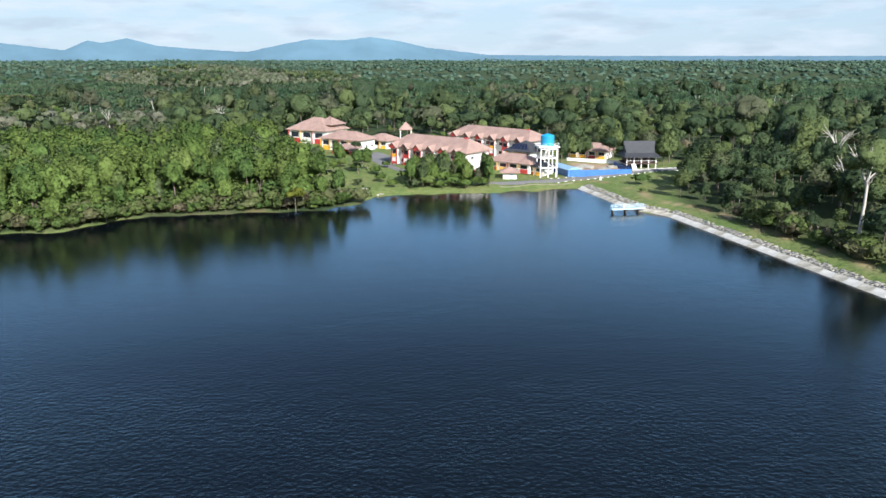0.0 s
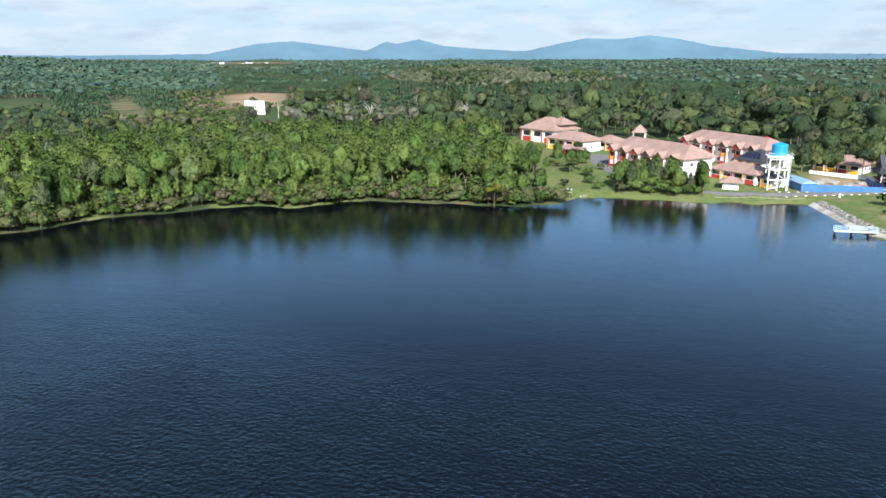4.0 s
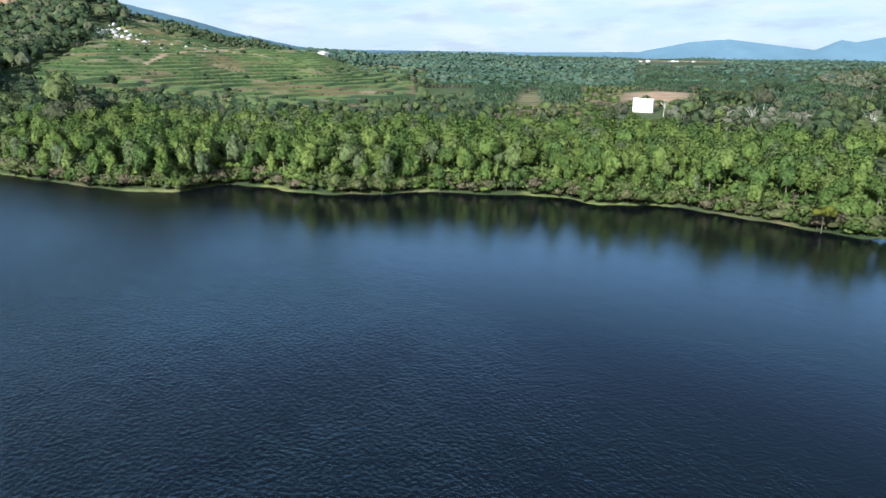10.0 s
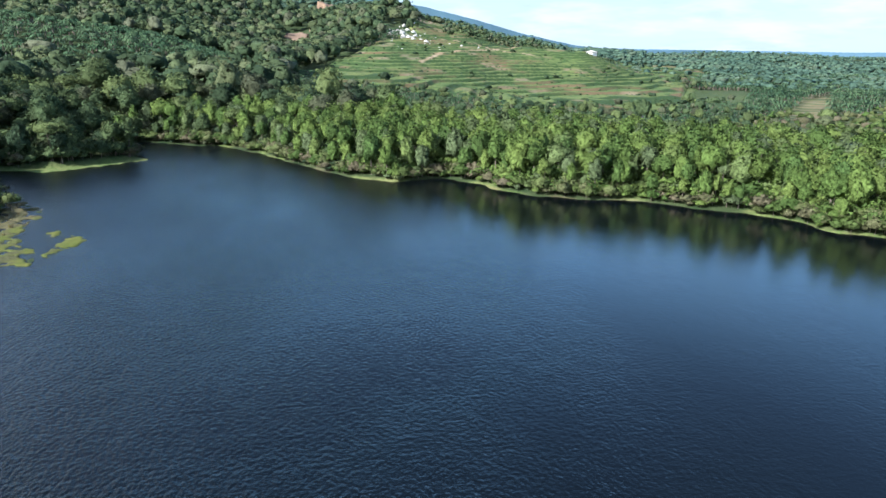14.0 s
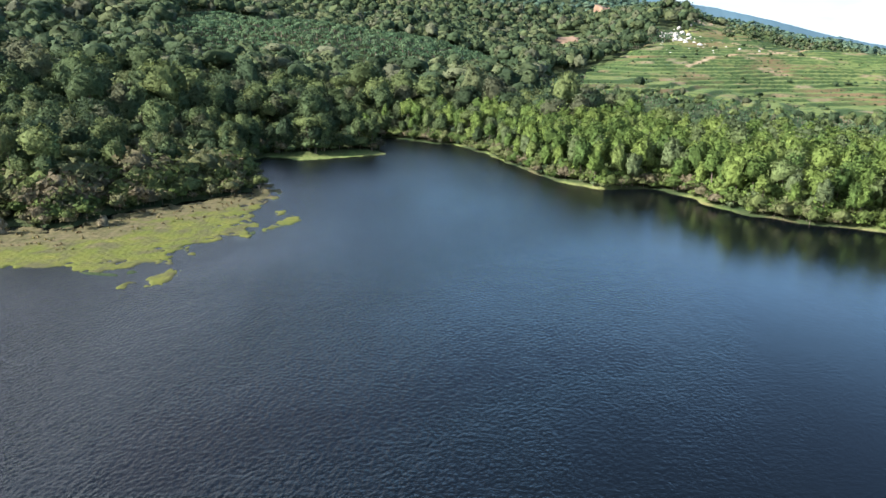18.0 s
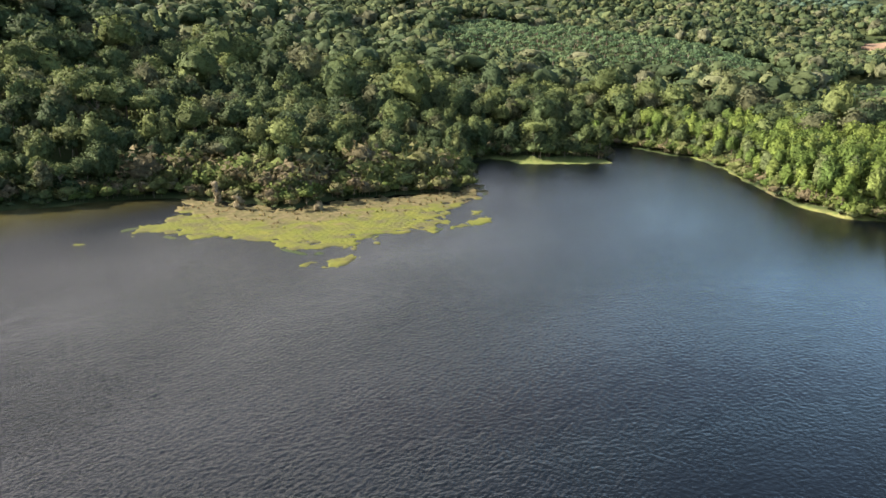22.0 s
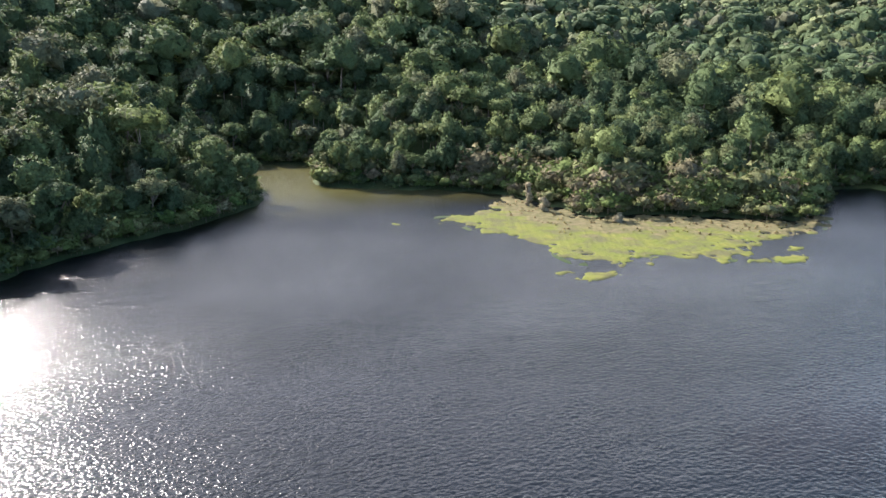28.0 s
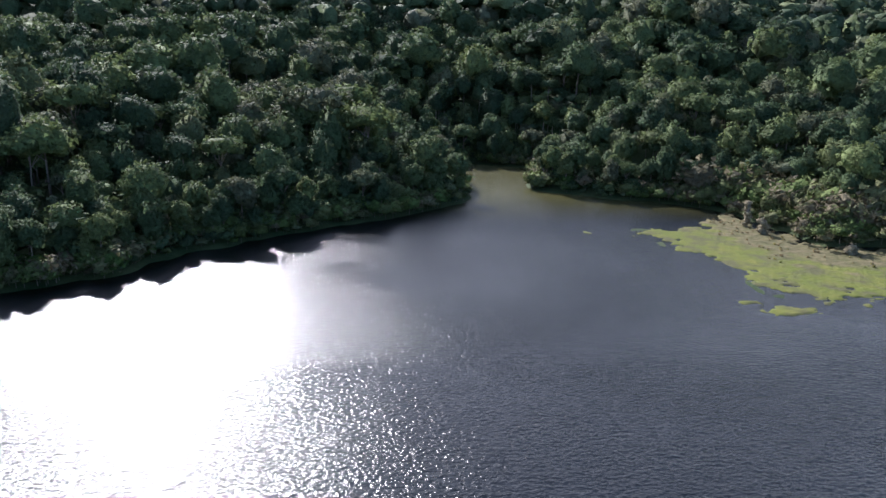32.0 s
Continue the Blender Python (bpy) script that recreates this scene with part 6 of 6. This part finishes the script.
# ---- single trees and bushes ----
def bare_tree(seed, tall, spread, boughs=9):
    """A leafless tree: a forked trunk and dividing boughs."""
    g = np.random.default_rng(seed)
    bits = [tube([(0, 0, -0.5), (0.1 * g.normal(), 0.1 * g.normal(), tall * 0.35), (0.3 * g.normal(), 0.3 * g.normal(), tall * 0.62)], (tall * 0.022, tall * 0.017, tall * 0.012), 6)]
    for i in range(boughs):
        a, lo = i * 2.4 + g.uniform(-0.4, 0.4), tall * g.uniform(0.42, 0.62)
        tip = np.array((math.cos(a) * spread * g.uniform(0.5, 1), math.sin(a) * spread * g.uniform(0.5, 1), tall * g.uniform(0.75, 1.0)))
        mid_ = np.array((tip[0] * 0.45, tip[1] * 0.45, lo + (tip[2] - lo) * 0.6))
        bits.append(tube([(0, 0, lo), mid_, tip], (tall * 0.01, tall * 0.007, tall * 0.002), 4))
        for k in range(4):
            end = mid_ + (tip - mid_) * g.uniform(0.3, 0.8) + g.normal(size=3) * spread * 0.22
            bits.append(tube([mid_ + (tip - mid_) * 0.15 * k, end], (tall * 0.004, tall * 0.0012), 3))
    return joined_up(bits)


def lone(name, shape, mat, place, turn, scale, label, category="tree", crown=None):
    top = tagged(new(name), label, category)
    top.matrix_world = Matrix.LocRotScale((place[0], place[1], ground_at(*place)), Euler((0, 0, turn)), (scale, scale, scale))
    new("trunk", built("trunk", shape[0], [shape[1]], [mat], normals=shape[2])).parent = top
    if crown is not None:
        new("crown", built("crown", crown[0], [crown[1]], [leaf_hill], normals=crown[2])).parent = top
    return top


sparse = tree_shape(301, 21, 10, 14, 30, 0.5, form="flat")
lone("tall_pale_tree", joined_up([bare_tree(300, 20, 5, 7)]), pale_bark, (92, 148), 0.5, 1.0, "tall tree with a white trunk and thin crown", crown=sparse[1])
lone("bare_tree", bare_tree(302, 13, 4.5, 11), pale_bark, (101, 172), 0, 1.0, "grey leafless tree beside the dam")
lone("bare_tree", bare_tree(303, 17, 7, 8), pale_bark, (122, 214), 1, 1.0, "dead white tree above the wood")
lone("bare_tree", bare_tree(304, 8, 1.2, 4), bark, (-50.5, 188), 1, 1.0, "dead grey trunk standing in the shore wood")
lone("bare_tree", bare_tree(305, 12, 4, 7), pale_bark, (-172, 360), 2, 1.2, "pale bare tree on the plain")
lone("bare_tree", bare_tree(306, 13, 4.5, 9), pale_bark, (-292, 440), 2, 1.0, "pale bare tree beside the warehouse")
lone("bare_tree", bare_tree(307, 13, 5, 9), pale_bark, (-118, 372), 4, 1.1, "grey bare tree beyond the school")
dry_creeper = leafy("dry_creeper", (0.2, 0.17, 0.11), (0.22, 0.19, 0.12), (0.24, 0.2, 0.13), (0.2, 0.17, 0.11), joined=True, lace_at=None)
# creeper-clad stumps on the marsh
for i, (sx, sy, st) in enumerate(((-85.7, -81, 5.6), (-86.3, -73, 3.2), (-98, -55, 1.5))):
    g = np.random.default_rng(320 + i)
    bits = []
    for k in range(7):
        c = np.array((g.normal() * 0.25, g.normal() * 0.25, st * (0.12 + 0.13 * k)))
        rr = np.array((0.95, 0.95, 0.75)) * g.uniform(0.8, 1.15)
        v, n = leaf_clump(g, c, rr, 40, 0.24)
        bits += [(v, np.arange(len(v)).reshape(-1, 3), n), (c + ICO * rr * 0.85, ICO_F, ICO)]
    cr = joined_up(bits)
    top = tagged(new("creeper_stump"), "tree stump covered in dry creeper on the marsh", "stump", "stumps on the marsh")
    top.matrix_world = pose(sx, sy, 0.05) @ Matrix.Diagonal((1.2, 1.2, 1.2, 1))
    w = tube([(0, 0, -0.5), (0, 0, st)], (0.4, 0.25), 6)
    new("trunk", built("trunk", w[0], [w[1]], [bark], normals=w[2])).parent = top
    new("creeper", built("creeper", cr[0], [cr[1]], [dry_creeper], tint=np.full(len(cr[0]), 0.5), normals=cr[2])).parent = top
# thicket and bushes by the school
grng = np.random.default_rng(61)
for i in range(30):
    bx, by = -11 + 26 * grng.uniform(), 214.5 + 7.5 * grng.uniform()
    s = grng.uniform(0.42, 0.76)
    plant(sun_meshes[(0, 4)[i % 2]] if i % 3 else hill_meshes[(0, 4)[i % 2]], (bx, by, ground_at(bx, by)), grng.uniform(0, 6), (s * 0.9, s * 0.9, s), "slender tree in the thicket before the hall", "thicket by the hall")
for i in range(24):
    bx, by = -52 + 26 * grng.uniform(), 226 + 40 * grng.uniform()
    s = grng.uniform(0.36, 0.62)
    plant(sun_meshes[i % 8], (bx, by, ground_at(bx, by)), grng.uniform(0, 6), (s * 1.15, s * 1.15, s), "leafy tree on the slope below the offices", "trees below the offices")
for bx, by, s in ((38.5, 252, 0.72), (44, 256, 0.8), (48, 262, 0.75), (52, 264, 0.6), (62, 258, 0.7), (41, 262, 0.7), (80, 250, 0.85), (84, 256, 0.9), (56, 268, 0.6), (-12, 268, 0.4), (-14, 276, 0.5), (-34, 272, 0.45)):
    plant(hill_meshes[int(bx) % 8], (bx, by, ground_at(bx, by)), bx, (s, s, s), "dark leafy tree among the houses", "trees among the houses")
bush = SHRUB[0][1]
for bx, by, s in ((63, 216.5, 1.5), (60, 205, 0.5), (-16, 214, 1.0), (-20, 222, 1.2), (-27, 216, 0.9), (-23, 232, 1.3), (-6, 234, 1.2), (-12, 226, 1.4), (14, 219, 1.0), (-30, 236, 1.3), (-36, 246, 1.2), (-20, 244, 1.0), (-9, 213.5, 1.3), (-5, 215, 1.6), (-1, 214, 1.2), (3, 215.5, 1.7), (7, 214.5, 1.4), (11, 216, 1.5), (-7, 219, 1.8), (0, 219, 1.9), (6, 219, 1.8), (13, 217, 1.1)):
    top = tagged(new("bush"), "round green bush on the grass", "bush", "bushes on the grass")
    top.matrix_world = Matrix.LocRotScale((bx, by, ground_at(bx, by)), Euler((0, 0, bx)), (s * 1.1, s * 1.1, s))
    new("leaves", built("leaves", bush[0], [bush[1]], [leaf_sun], normals=bush[2])).parent = top

ytree = tree_shape(340, 6, 5, 10, 60, 0.3, form="flat")
ytop = tagged(new("yellow_tree"), "small tree with bright yellow-green flat crown", "tree")
ytop.matrix_world = pose(-39.5, 181.5, 1.2)
new("trunk", built("trunk", ytree[0][0], [ytree[0][1]], [bark], normals=ytree[0][2])).parent = ytop
new("crown", built("crown", ytree[1][0], [ytree[1][1]], [reed_leaf], tint=np.full(len(ytree[1][0]), 0.5), normals=ytree[1][2])).parent = ytop
# broken slabs and sacks dumped at the water's edge
for i in range(9):
    g = np.random.default_rng(400 + i)
    dx_, dy_ = -27 + 12 * g.uniform(), 205.5 + 6 * g.uniform()
    ob = thing("dumped_slab", dx_, dy_, g.uniform(0, 90), "broken pale concrete slab lying on the bank", "slab", "dumped slabs")
    part("slab", block(0, 0, -0.15, g.uniform(0.5, 1.4), g.uniform(0.4, 0.8), 0.35), (concrete, rubble, concrete)[i % 3], ob)
